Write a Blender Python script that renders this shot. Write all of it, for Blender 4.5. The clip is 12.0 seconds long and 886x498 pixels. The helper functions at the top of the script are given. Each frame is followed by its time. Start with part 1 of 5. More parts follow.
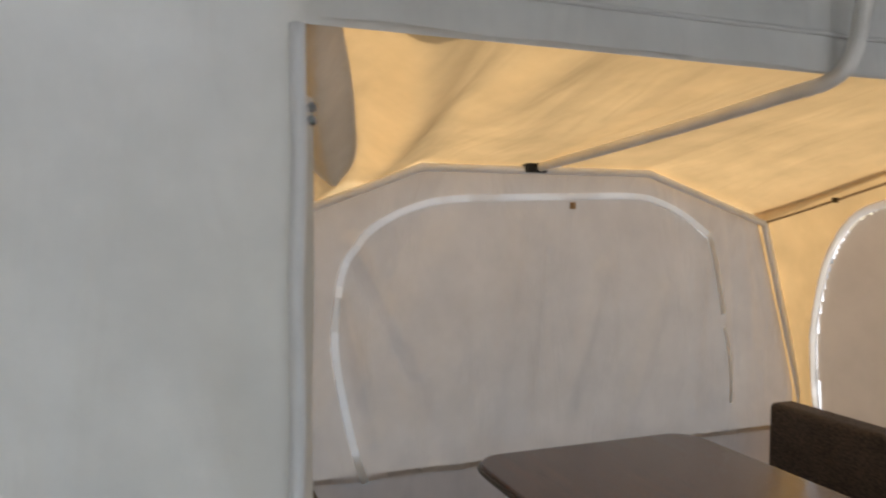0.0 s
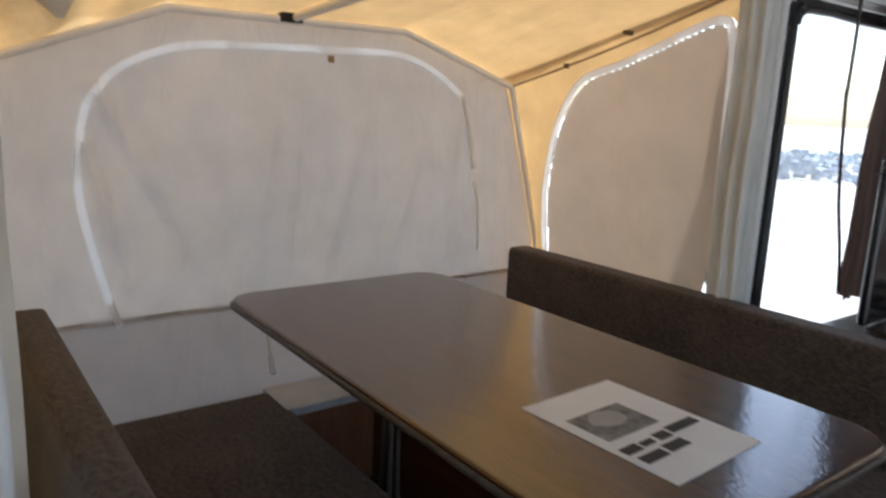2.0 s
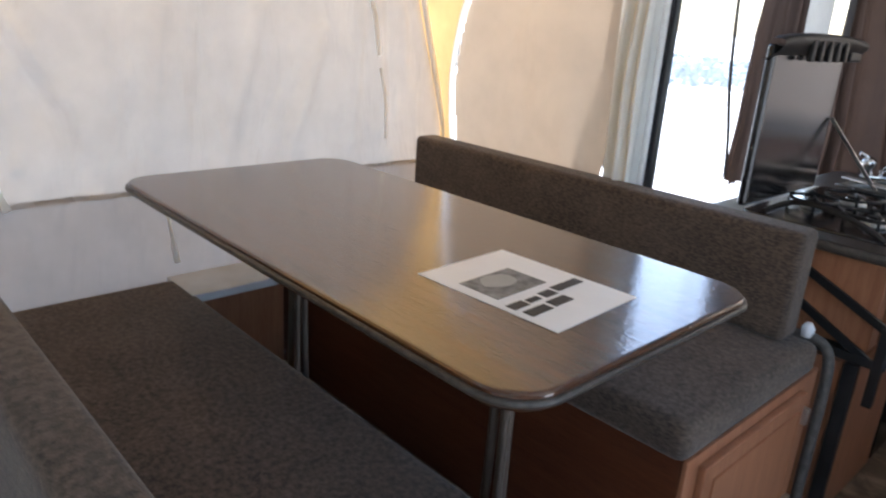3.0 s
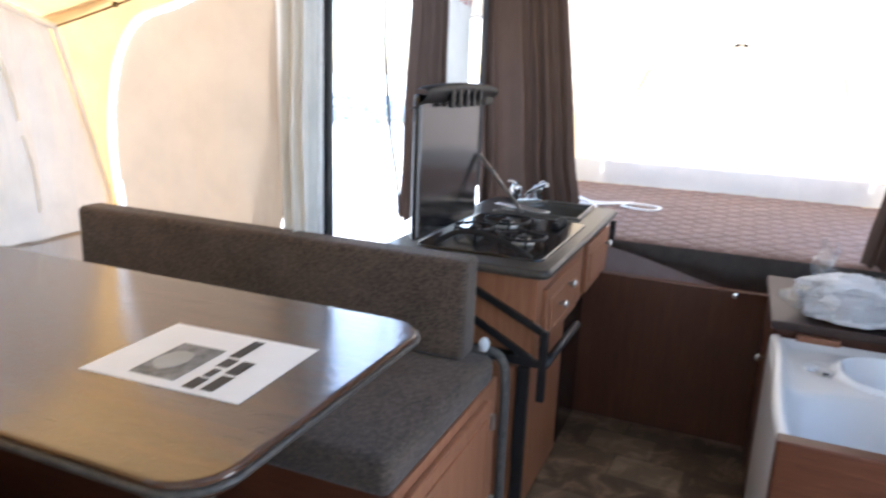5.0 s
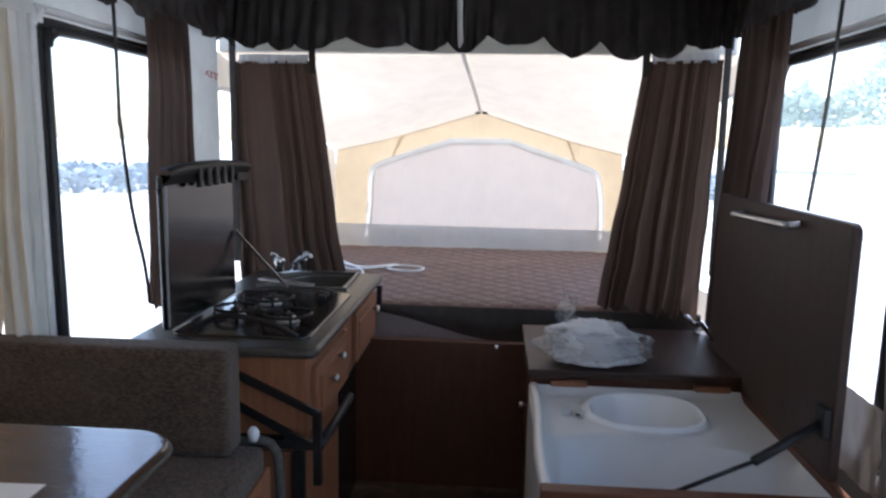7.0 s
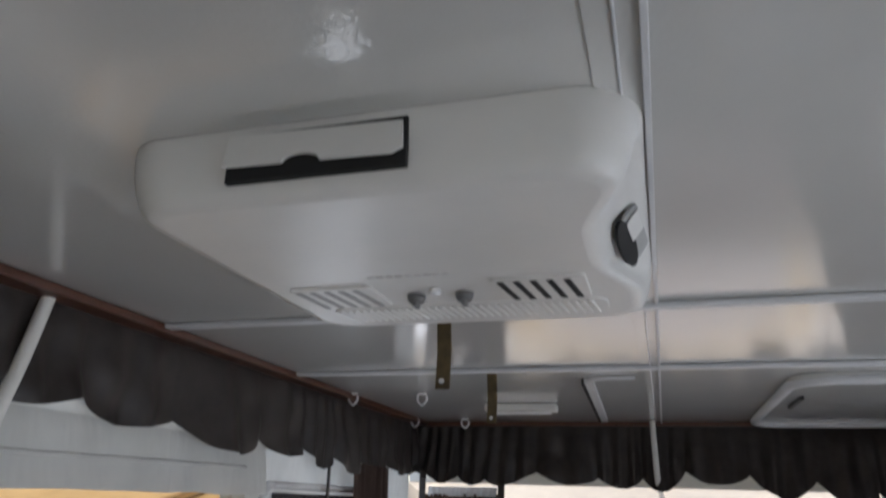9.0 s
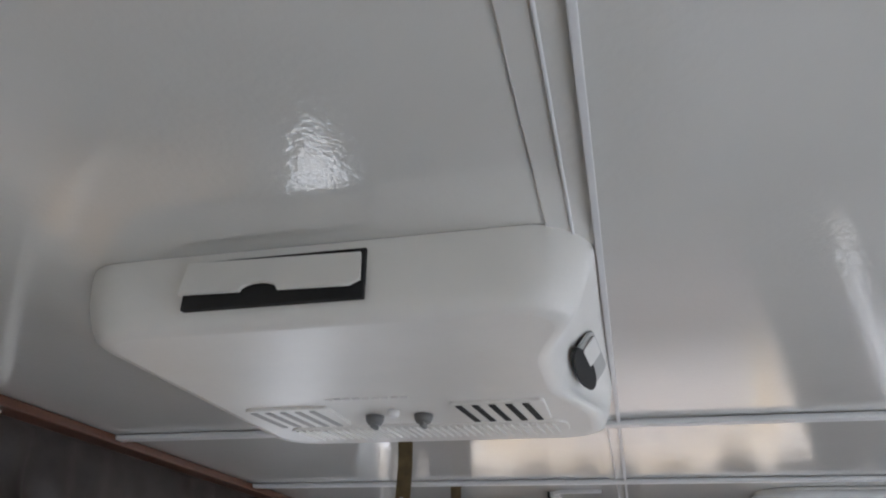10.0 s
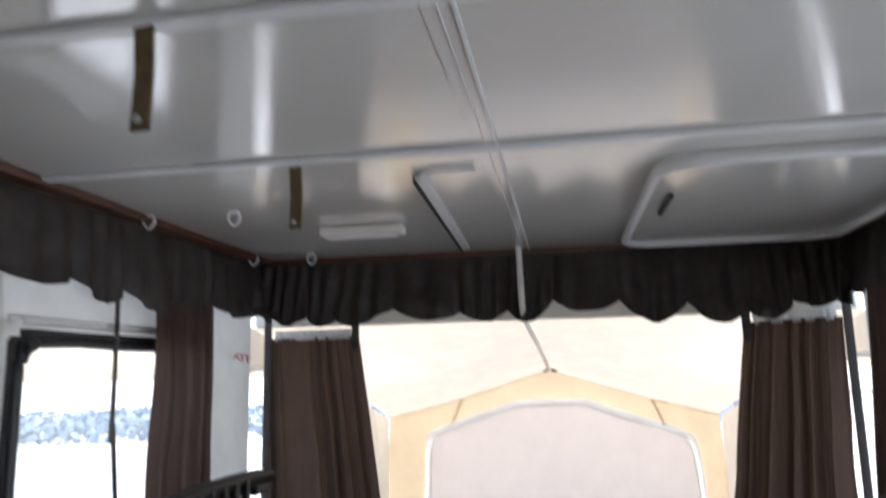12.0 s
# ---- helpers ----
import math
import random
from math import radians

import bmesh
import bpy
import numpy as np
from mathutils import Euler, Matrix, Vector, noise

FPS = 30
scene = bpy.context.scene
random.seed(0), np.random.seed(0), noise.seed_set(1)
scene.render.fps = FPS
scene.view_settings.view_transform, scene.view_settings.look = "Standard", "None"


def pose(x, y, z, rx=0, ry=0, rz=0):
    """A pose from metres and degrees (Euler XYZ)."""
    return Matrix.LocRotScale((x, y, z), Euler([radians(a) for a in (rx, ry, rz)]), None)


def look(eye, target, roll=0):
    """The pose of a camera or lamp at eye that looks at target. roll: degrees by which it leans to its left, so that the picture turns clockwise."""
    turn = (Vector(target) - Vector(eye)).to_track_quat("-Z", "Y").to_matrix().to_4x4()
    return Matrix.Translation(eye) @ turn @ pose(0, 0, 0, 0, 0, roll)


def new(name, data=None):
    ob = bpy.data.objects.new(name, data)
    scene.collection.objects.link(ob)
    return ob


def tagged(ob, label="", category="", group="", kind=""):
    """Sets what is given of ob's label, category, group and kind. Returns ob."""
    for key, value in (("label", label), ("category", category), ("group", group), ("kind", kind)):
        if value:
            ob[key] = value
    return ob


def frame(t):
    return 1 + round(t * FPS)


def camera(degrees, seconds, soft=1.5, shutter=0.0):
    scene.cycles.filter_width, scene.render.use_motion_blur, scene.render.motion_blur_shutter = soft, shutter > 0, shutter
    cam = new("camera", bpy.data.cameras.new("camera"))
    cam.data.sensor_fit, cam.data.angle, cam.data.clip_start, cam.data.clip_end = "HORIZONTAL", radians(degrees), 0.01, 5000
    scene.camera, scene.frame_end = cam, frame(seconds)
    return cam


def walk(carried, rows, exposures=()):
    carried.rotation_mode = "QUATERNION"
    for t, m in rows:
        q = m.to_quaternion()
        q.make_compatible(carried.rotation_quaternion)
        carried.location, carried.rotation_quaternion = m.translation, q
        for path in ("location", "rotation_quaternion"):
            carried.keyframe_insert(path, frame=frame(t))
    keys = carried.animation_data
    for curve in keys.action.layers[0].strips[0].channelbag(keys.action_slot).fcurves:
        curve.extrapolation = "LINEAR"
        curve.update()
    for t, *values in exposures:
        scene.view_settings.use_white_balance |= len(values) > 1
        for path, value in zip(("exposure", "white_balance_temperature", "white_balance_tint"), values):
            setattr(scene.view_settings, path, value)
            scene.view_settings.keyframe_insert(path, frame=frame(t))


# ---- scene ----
cam = camera(64.1, 12.0, soft=2.1, shutter=0.4)
PATH = [
    (0, (0.652, 0.658, 1.39), (-1.209, 1.387, 1.317), 0.6),
    (0.5, (0.717, 0.719, 1.413), (-1.096, 1.548, 1.25), -0.6),
    (1, (0.742, 0.725, 1.403), (-0.989, 1.7, 1.168), 0.2),
    (1.5, (0.776, 0.727, 1.378), (-0.879, 1.813, 1.09), 1.5),
    (2, (0.819, 0.736, 1.327), (-0.751, 1.91, 0.932), 2.6),
    (2.5, (0.838, 0.732, 1.288), (-0.611, 2.002, 0.752), 3.2),
    (2.7, (0.854, 0.738, 1.281), (-0.565, 2.02, 0.694), 3.4),
    (4.3, (0.898, 0.755, 1.258), (-0.134, 2.313, 0.545), 2.7),
    (4.5, (0.907, 0.753, 1.28), (-0.057, 2.386, 0.642), 2.1),
    (5, (0.927, 0.778, 1.31), (0.184, 2.572, 0.83), 2.3),
    (5.5, (0.974, 0.783, 1.345), (0.499, 2.688, 0.965), 2.7),
    (6, (0.993, 0.803, 1.336), (0.783, 2.764, 1.0), 1.7),
    (6.5, (0.976, 0.81, 1.331), (0.873, 2.777, 0.986), 1.5),
    (6.7, (0.97, 0.811, 1.335), (0.862, 2.778, 0.993), 1.4),
    (8.3, (0.841, 0.792, 1.526), (0.345, 2.7, 1.865), 1.1),
    (8.5, (0.829, 0.787, 1.557), (0.307, 2.66, 2.023), 1.7),
    (9, (0.824, 0.778, 1.615), (0.271, 2.578, 2.289), 1.9),
    (9.5, (0.837, 0.765, 1.644), (0.35, 2.504, 2.503), 1.4),
    (10, (0.839, 0.764, 1.641), (0.387, 2.481, 2.561), 1.8),
    (10.5, (0.832, 0.791, 1.629), (0.412, 2.55, 2.485), 2.0),
    (11, (0.831, 0.875, 1.617), (0.439, 2.679, 2.387), 1.5),
    (11.5, (0.874, 1.042, 1.594), (0.487, 2.905, 2.213), 1.0),
    (12, (0.931, 1.22, 1.527), (0.606, 3.165, 1.865), -1.2),
]
EXPOSURES = [(0.0, 1.57, 6700, 10), (1.2, 1.70, 6600, 10), (2.0, 1.72, 6400, 10), (2.7, 2.30, 6200, 10), (4.3, 3.45, 6100, 10), (4.8, 3.27, 6000, 10), (5.5, 2.72, 5900, 10), (6.2, 2.17, 5850, 10), (7.5, 1.75, 5900, 10), (8.5, 1.45, 6200, 10), (9.5, 1.92, 6300, 10), (11.5, 2.08, 6400, 10), (12.0, 1.95, 6300, 10)]

walk(cam, [(t, look(eye, target, roll)) for t, eye, target, roll in PATH], EXPOSURES)

# ---- world, sun ----
world = bpy.data.worlds.new("sky")
scene.world = world
world.use_nodes = True
wn = world.node_tree
sky = wn.nodes.new("ShaderNodeTexSky")
sky.sky_type = "NISHITA"
sky.sun_disc = False
SUN_EL, SUN_AZ = 58.0, 12.0   # height, and degrees from +y towards +x
sky.sun_elevation = radians(SUN_EL)
sky.sun_rotation = radians(SUN_AZ)
sky.air_density, sky.dust_density = 1.0, 2.0
bg = wn.nodes["Background"]
bg.inputs[1].default_value = 0.15
wn.links.new(sky.outputs[0], bg.inputs[0])
sun = new("sun", bpy.data.lights.new("sun", "SUN"))
sun.data.energy, sun.data.angle, sun.data.color = 2.7, radians(0.6), (1.0, 0.97, 0.93)
sx = math.cos(radians(SUN_EL)) * math.sin(radians(SUN_AZ))
sy = math.cos(radians(SUN_EL)) * math.cos(radians(SUN_AZ))
sun.matrix_world = look((sx * 20, sy * 20, math.sin(radians(SUN_EL)) * 20), (0, 0, 0))


# ---- materials ----
def mat_new(name):
    m = bpy.data.materials.new(name)
    m.use_nodes = True
    m.node_tree.nodes.clear()
    return m, m.node_tree.nodes, m.node_tree.links


def coords(n, l, scale=(1, 1, 1), rot=(0, 0, 0)):
    tc = n.new("ShaderNodeTexCoord")
    mp = n.new("ShaderNodeMapping")
    mp.inputs["Scale"].default_value = scale
    mp.inputs["Rotation"].default_value = [radians(a) for a in rot]
    l.new(tc.outputs["Object"], mp.inputs["Vector"])
    return mp.outputs["Vector"]


def noise_tex(n, l, vec, scale, detail=4, rough=0.55, dist=0.0):
    t = n.new("ShaderNodeTexNoise")
    t.inputs["Scale"].default_value = scale
    t.inputs["Detail"].default_value = detail
    t.inputs["Roughness"].default_value = rough
    t.inputs["Distortion"].default_value = dist
    l.new(vec, t.inputs["Vector"])
    return t.outputs["Fac"]


def ramp(n, l, fac, stops):
    r = n.new("ShaderNodeValToRGB")
    while len(r.color_ramp.elements) < len(stops):
        r.color_ramp.elements.new(0.5)
    for e, (p, c) in zip(r.color_ramp.elements, stops):
        e.position, e.color = p, (*c, 1)
    l.new(fac, r.inputs[0])
    return r.outputs[0]


def mixc(n, l, fac, a, b, how="MIX"):
    x = n.new("ShaderNodeMix")
    x.data_type, x.blend_type = "RGBA", how
    for k, v in ((0, fac), (6, a), (7, b)):
        if hasattr(v, "is_linked"):
            l.new(v, x.inputs[k])
        else:
            x.inputs[k].default_value = v if k == 0 else (*v, 1)
    return x.outputs[2]


def bump(n, l, height, strength, dist=0.01, normal=None):
    b = n.new("ShaderNodeBump")
    b.inputs["Strength"].default_value = strength
    b.inputs["Distance"].default_value = dist
    l.new(height, b.inputs["Height"])
    if normal is not None:
        l.new(normal, b.inputs["Normal"])
    return b.outputs["Normal"]


def principled(n, l, color, rough=0.5, metal=0.0, normal=None, **kw):
    p = n.new("ShaderNodeBsdfPrincipled")
    if hasattr(color, "is_linked"):
        l.new(color, p.inputs["Base Color"])
    else:
        p.inputs["Base Color"].default_value = (*color, 1)
    if hasattr(rough, "is_linked"):
        l.new(rough, p.inputs["Roughness"])
    else:
        p.inputs["Roughness"].default_value = rough
    p.inputs["Metallic"].default_value = metal
    for k, v in kw.items():
        p.inputs[k.replace("_", " ")].default_value = v
    if normal is not None:
        l.new(normal, p.inputs["Normal"])
    out = n.new("ShaderNodeOutputMaterial")
    l.new(p.outputs[0], out.inputs[0])
    return p


def plain(name, color, rough=0.5, metal=0.0, var=0.12, scale=14.0, bumps=0.1, **kw):
    """Paint, plastic or metal with faint mottling and fine relief."""
    m, n, l = mat_new(name)
    v = coords(n, l)
    a = noise_tex(n, l, v, scale, 5)
    b = noise_tex(n, l, v, scale * 14, 3)
    dark = tuple(c * (1 - var) for c in color)
    lite = tuple(min(1, c * (1 + var)) for c in color)
    col = ramp(n, l, a, ((0.3, dark), (0.7, lite)))
    principled(n, l, col, rough, metal, bump(n, l, b, bumps, 0.002), **kw)
    return m


def canvas(name, front, through_col, share=0.5, folds=0.35, stretch=(3.0, 3.0, 0.7), stain=0.1):
    """Thin tent cloth: scatters light on both sides and lets part of it through."""
    m, n, l = mat_new(name)
    v = coords(n, l, stretch)
    v2 = coords(n, l)
    big = noise_tex(n, l, v, 2.2, 3, 0.5, 0.6)
    mott = noise_tex(n, l, v2, 9.0, 5)
    weave = noise_tex(n, l, v2, 420.0, 2)
    nb = bump(n, l, weave, 0.12, 0.001)
    nb = bump(n, l, big, folds, 0.04, nb)

    def shade(c):
        return ramp(n, l, mott, ((0.25, tuple(x * (1 - stain) for x in c)), (0.7, tuple(min(1, x * (1 + 0.4 * stain)) for x in c))))
    d = n.new("ShaderNodeBsdfDiffuse")
    t = n.new("ShaderNodeBsdfTranslucent")
    l.new(shade(front), d.inputs[0])
    l.new(shade(through_col), t.inputs[0])
    l.new(nb, d.inputs["Normal"])
    l.new(nb, t.inputs["Normal"])
    mx = n.new("ShaderNodeMixShader")
    mx.inputs[0].default_value = share
    l.new(d.outputs[0], mx.inputs[1])
    l.new(t.outputs[0], mx.inputs[2])
    out = n.new("ShaderNodeOutputMaterial")
    l.new(mx.outputs[0], out.inputs[0])
    return m


def wood(name, dark, lite, rough=0.4, axis="z", gloss_bump=0.05, coat=0.0):
    m, n, l = mat_new(name)
    sc = {"z": (9, 9, 0.7), "x": (0.7, 9, 9), "y": (9, 0.7, 9)}[axis]
    v = coords(n, l, sc)
    g = noise_tex(n, l, v, 4.0, 6, 0.6, 0.8)
    fine = noise_tex(n, l, coords(n, l, tuple(s * 6 for s in sc)), 6.0, 4, 0.7)
    col = ramp(n, l, g, ((0.3, dark), (0.55, tuple((a + b) / 2 for a, b in zip(dark, lite))), (0.72, lite)))
    col = mixc(n, l, 0.35, col, ramp(n, l, fine, ((0.3, tuple(c * 0.6 for c in dark)), (0.7, lite))))
    p = principled(n, l, col, rough, 0.0, bump(n, l, fine, gloss_bump, 0.003))
    if coat:
        p.inputs["Coat Weight"].default_value = coat
        p.inputs["Coat Roughness"].default_value = 0.085
        l.new(bump(n, l, noise_tex(n, l, coords(n, l), 130.0, 2), 0.22, 0.002), p.inputs["Coat Normal"])
    return m


def upholstery(name, dark, lite):
    """Tweedy bench cloth with streaky weave."""
    m, n, l = mat_new(name)
    v = coords(n, l)
    st = noise_tex(n, l, coords(n, l, (1.0, 1.0, 3.0)), 85.0, 3, 0.7)
    big = noise_tex(n, l, v, 7.0, 4)
    col = ramp(n, l, st, ((0.36, dark), (0.66, lite)))
    col = mixc(n, l, 0.3, col, ramp(n, l, big, ((0.3, dark), (0.7, lite))))
    fine = noise_tex(n, l, v, 400.0, 2)
    nb = bump(n, l, fine, 0.5, 0.002)
    nb = bump(n, l, big, 0.25, 0.01, nb)
    principled(n, l, col, 0.95, 0.0, nb, Sheen_Weight=0.15, Specular_IOR_Level=0.25)
    return m


M = {}
M["wall"] = canvas("tent_wall_cloth", (0.74, 0.74, 0.71), (0.72, 0.70, 0.63), 0.17, folds=0.5)
M["roof_tan"] = canvas("tan_tent_cloth", (0.62, 0.45, 0.24), (0.85, 0.55, 0.24), 0.185, folds=0.5, stretch=(0.8, 3.0, 2.0), stain=0.16)
M["flap"] = canvas("grey_flap_cloth", (0.54, 0.50, 0.46), (0.62, 0.55, 0.47), 0.20, folds=0.8, stretch=(3.0, 3.0, 1.1))
M["bed_canvas"] = canvas("pale_tent_cloth", (0.80, 0.71, 0.58), (0.92, 0.82, 0.69), 0.155, stain=0.08)
M["bed_gable"] = canvas("tan_gable_cloth", (0.78, 0.64, 0.46), (0.88, 0.70, 0.46), 0.14, stain=0.08)
M["bed_flap"] = canvas("pale_flap_cloth", (0.74, 0.67, 0.63), (0.78, 0.69, 0.63), 0.135, stain=0.05)
M["white_band"] = canvas("white_band_cloth", (0.80, 0.82, 0.85), (0.6, 0.62, 0.66), 0.3, stain=0.05)
M["zip"] = plain("white_zip_tape", (0.85, 0.84, 0.82), 0.6, var=0.05, scale=60)
M["curtain"] = canvas("brown_curtain_cloth", (0.066, 0.047, 0.041), (0.21, 0.142, 0.110), 0.17, folds=0.2, stretch=(8, 8, 0.6))
M["valance"] = plain("dark_valance_cloth", (0.036, 0.029, 0.026), 0.45, var=0.3, scale=25, bumps=0.2, Specular_IOR_Level=0.42)
M["table"] = wood("brown_laminate", (0.034, 0.012, 0.005), (0.090, 0.034, 0.014), 0.30, "x", 0.16, 1.0)
M["table"].node_tree.nodes["Principled BSDF"].inputs["Specular IOR Level"].default_value = 0.08
M["table"].node_tree.nodes["Principled BSDF"].inputs["Coat IOR"].default_value = 1.68
M["seat"] = upholstery("brown_tweed", (0.020, 0.0138, 0.0105), (0.128, 0.094, 0.072))
M["oak"] = wood("honey_wood", (0.24, 0.092, 0.044), (0.38, 0.170, 0.087), 0.42, "z")
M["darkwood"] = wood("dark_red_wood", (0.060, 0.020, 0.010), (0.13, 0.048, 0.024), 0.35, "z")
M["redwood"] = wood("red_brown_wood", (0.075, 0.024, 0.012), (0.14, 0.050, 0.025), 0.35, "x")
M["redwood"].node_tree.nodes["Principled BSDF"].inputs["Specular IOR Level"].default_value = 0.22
M["batten"] = plain("white_batten", (0.68, 0.69, 0.70), 0.3, var=0.05)
M["ac"] = plain("off_white_plastic", (0.74, 0.73, 0.70), 0.35, var=0.04, scale=8, bumps=0.12)
M["black"] = plain("black_enamel", (0.010, 0.010, 0.011), 0.12, var=0.2)
M["matteblack"] = plain("matt_black_steel", (0.014, 0.013, 0.013), 0.5, var=0.3, Specular_IOR_Level=0.3)
M["chrome"] = plain("chrome", (0.75, 0.75, 0.76), 0.15, 1.0, var=0.05)
M["alu"] = plain("aluminium", (0.62, 0.62, 0.62), 0.35, 1.0, var=0.1)
# Whiter than the tray: window light on the bowl put into its colour.
M["bowllit"] = plain("glossy_bowl_lightened", (0.86, 0.86, 0.86), 0.15, var=0.03, scale=7, bumps=0.05)
M["white"] = plain("white_moulded_plastic", (0.66, 0.65, 0.635), 0.28, var=0.04, scale=7, bumps=0.08)
M["pole"] = plain("cream_painted_tube", (0.82, 0.80, 0.75), 0.4, var=0.1)
M["counter"] = plain("dark_counter_laminate", (0.060, 0.052, 0.045), 0.34, var=0.35, scale=90, Specular_IOR_Level=0.3)
M["mattress"] = upholstery("brown_quilt", (0.125, 0.076, 0.064), (0.26, 0.178, 0.152))
M["paper"] = plain("white_paper", (0.85, 0.85, 0.86), 0.6, var=0.03)
M["ink"] = plain("black_ink", (0.03, 0.03, 0.032), 0.6, var=0.2)
M["greyink"] = plain("grey_print", (0.20, 0.20, 0.20), 0.6, var=0.6, scale=40)
M["strap"] = plain("tan_webbing", (0.10, 0.07, 0.03), 0.7, var=0.3, scale=60)


# ---- mesh helpers ----
def link(name, bm, material, parent=None, label="", smooth=False):
    me = bpy.data.meshes.new(name)
    bm.normal_update()
    bm.to_mesh(me)
    bm.free()
    me.materials.append(material)
    if smooth:
        for p in me.polygons:
            p.use_smooth = True
    ob = new(name, me)
    if parent is not None:
        ob.parent = parent
    if label:
        ob["label"] = label
    return ob


def part(name, bm, material, parent, label="", smooth=False):
    return link(name, bm, material, parent, label, smooth)


def thing(name, label, category, group="", kind=""):
    return tagged(new(name), label, category, group, kind)


def setting(name, bm, material, label, category, smooth=False):
    return tagged(link(name, bm, material, None, "", smooth), label, category, kind="structure")


def box(x0, x1, y0, y1, z0, z1, bevel=0.004, seg=2, bm=None):
    own = bmesh.new()
    bmesh.ops.create_cube(own, size=1.0)
    bmesh.ops.scale(own, vec=(x1 - x0, y1 - y0, z1 - z0), verts=own.verts)
    bmesh.ops.translate(own, vec=((x0 + x1) / 2, (y0 + y1) / 2, (z0 + z1) / 2), verts=own.verts)
    if bevel:
        bmesh.ops.bevel(own, geom=own.edges[:], offset=bevel, segments=seg, profile=0.6, affect="EDGES")
    if bm is None:
        return own
    tmp = bpy.data.meshes.new("tmp")
    own.to_mesh(tmp)
    own.free()
    bm.from_mesh(tmp)
    bpy.data.meshes.remove(tmp)
    return bm


def tube(pts, r, sides=10, bm=None, closed=False):
    bm = bm or bmesh.new()
    pts = [Vector(p) for p in pts]
    rings = []
    up = None
    for i, p in enumerate(pts):
        a = pts[max(i - 1, 0)] if not closed else pts[i - 1]
        b = pts[min(i + 1, len(pts) - 1)] if not closed else pts[(i + 1) % len(pts)]
        d = (b - a).normalized()
        if up is None:
            up = d.orthogonal().normalized()
        up = (up - d * up.dot(d)).normalized()
        side = d.cross(up)
        rr = r[i] if isinstance(r, (list, tuple)) else r
        rings.append([bm.verts.new(p + rr * (math.cos(k * math.tau / sides) * up + math.sin(k * math.tau / sides) * side)) for k in range(sides)])
    n = len(rings)
    for i in range(n if closed else n - 1):
        A, B = rings[i], rings[(i + 1) % n]
        for k in range(sides):
            f = bm.faces.new((A[k], A[(k + 1) % sides], B[(k + 1) % sides], B[k]))
            f.smooth = True
    if not closed:
        bm.faces.new(rings[0][::-1])
        bm.faces.new(rings[-1])
    return bm


def grid(nu, nv, fn, bm=None):
    bm = bm or bmesh.new()
    vs = [[bm.verts.new(fn(i / nu, j / nv)) for j in range(nv + 1)] for i in range(nu + 1)]
    for i in range(nu):
        for j in range(nv):
            f = bm.faces.new((vs[i][j], vs[i + 1][j], vs[i + 1][j + 1], vs[i][j + 1]))
            f.smooth = True
    return bm


def holed(outer, holes, to3):
    """A flat sheet with openings, from outlines in two coordinates."""
    bm = bmesh.new()
    edges = []
    for loop in (outer, *holes):
        vs = [bm.verts.new(to3(*p)) for p in loop]
        edges += [bm.edges.new((vs[i], vs[(i + 1) % len(vs)])) for i in range(len(vs))]
    bmesh.ops.triangle_fill(bm, use_beauty=True, edges=edges)
    return bm


def rounded(x0, x1, y0, y1, r, seg=6):
    pts = []
    for cx, cy, a in ((x1 - r, y1 - r, 0), (x0 + r, y1 - r, 90), (x0 + r, y0 + r, 180), (x1 - r, y0 + r, 270)):
        for k in range(seg + 1):
            t = radians(a + 90 * k / seg)
            pts.append((cx + r * math.cos(t), cy + r * math.sin(t)))
    return pts


def slab(outline, z0, z1, bevel=0.003, seg=2):
    bm = bmesh.new()
    vs = [bm.verts.new((x, y, z0)) for x, y in outline]
    f = bm.faces.new(vs)
    up = bmesh.ops.extrude_face_region(bm, geom=[f])
    bmesh.ops.translate(bm, vec=(0, 0, z1 - z0), verts=[v for v in up["geom"] if isinstance(v, bmesh.types.BMVert)])
    bmesh.ops.recalc_face_normals(bm, faces=bm.faces[:])
    if bevel:
        es = [e for e in bm.edges if abs(e.verts[0].co.z - e.verts[1].co.z) < 1e-6]
        bmesh.ops.bevel(bm, geom=es, offset=bevel, segments=seg, profile=0.6, affect="EDGES")
    return bm


def smooth_path(pts, n=6, closed=False):
    """Points on a curve through the given ones."""
    P = [Vector(p) for p in pts]
    out = []
    m = len(P)
    for i in range(m if closed else m - 1):
        p0 = P[i - 1] if (i or closed) else P[0]
        p1, p2 = P[i], P[(i + 1) % m]
        p3 = P[(i + 2) % m] if (closed or i + 2 < m) else P[-1]
        for k in range(n):
            t = k / n
            out.append(0.5 * ((2 * p1) + (p2 - p0) * t + (2 * p0 - 5 * p1 + 4 * p2 - p3) * t * t + (3 * p1 - p0 - 3 * p2 + p3) * t ** 3))
    if not closed:
        out.append(P[-1])
    return out


def wave(a, b, c=0.0):
    return noise.noise(Vector((a, b, c)))


M["ziptape"] = canvas("white_zip_cloth", (0.85, 0.85, 0.84), (0.92, 0.92, 0.91), 0.55, folds=0.1, stain=0.05)
M["legmetal"] = plain("bronze_tube", (0.20, 0.17, 0.14), 0.35, 0.8, var=0.15)


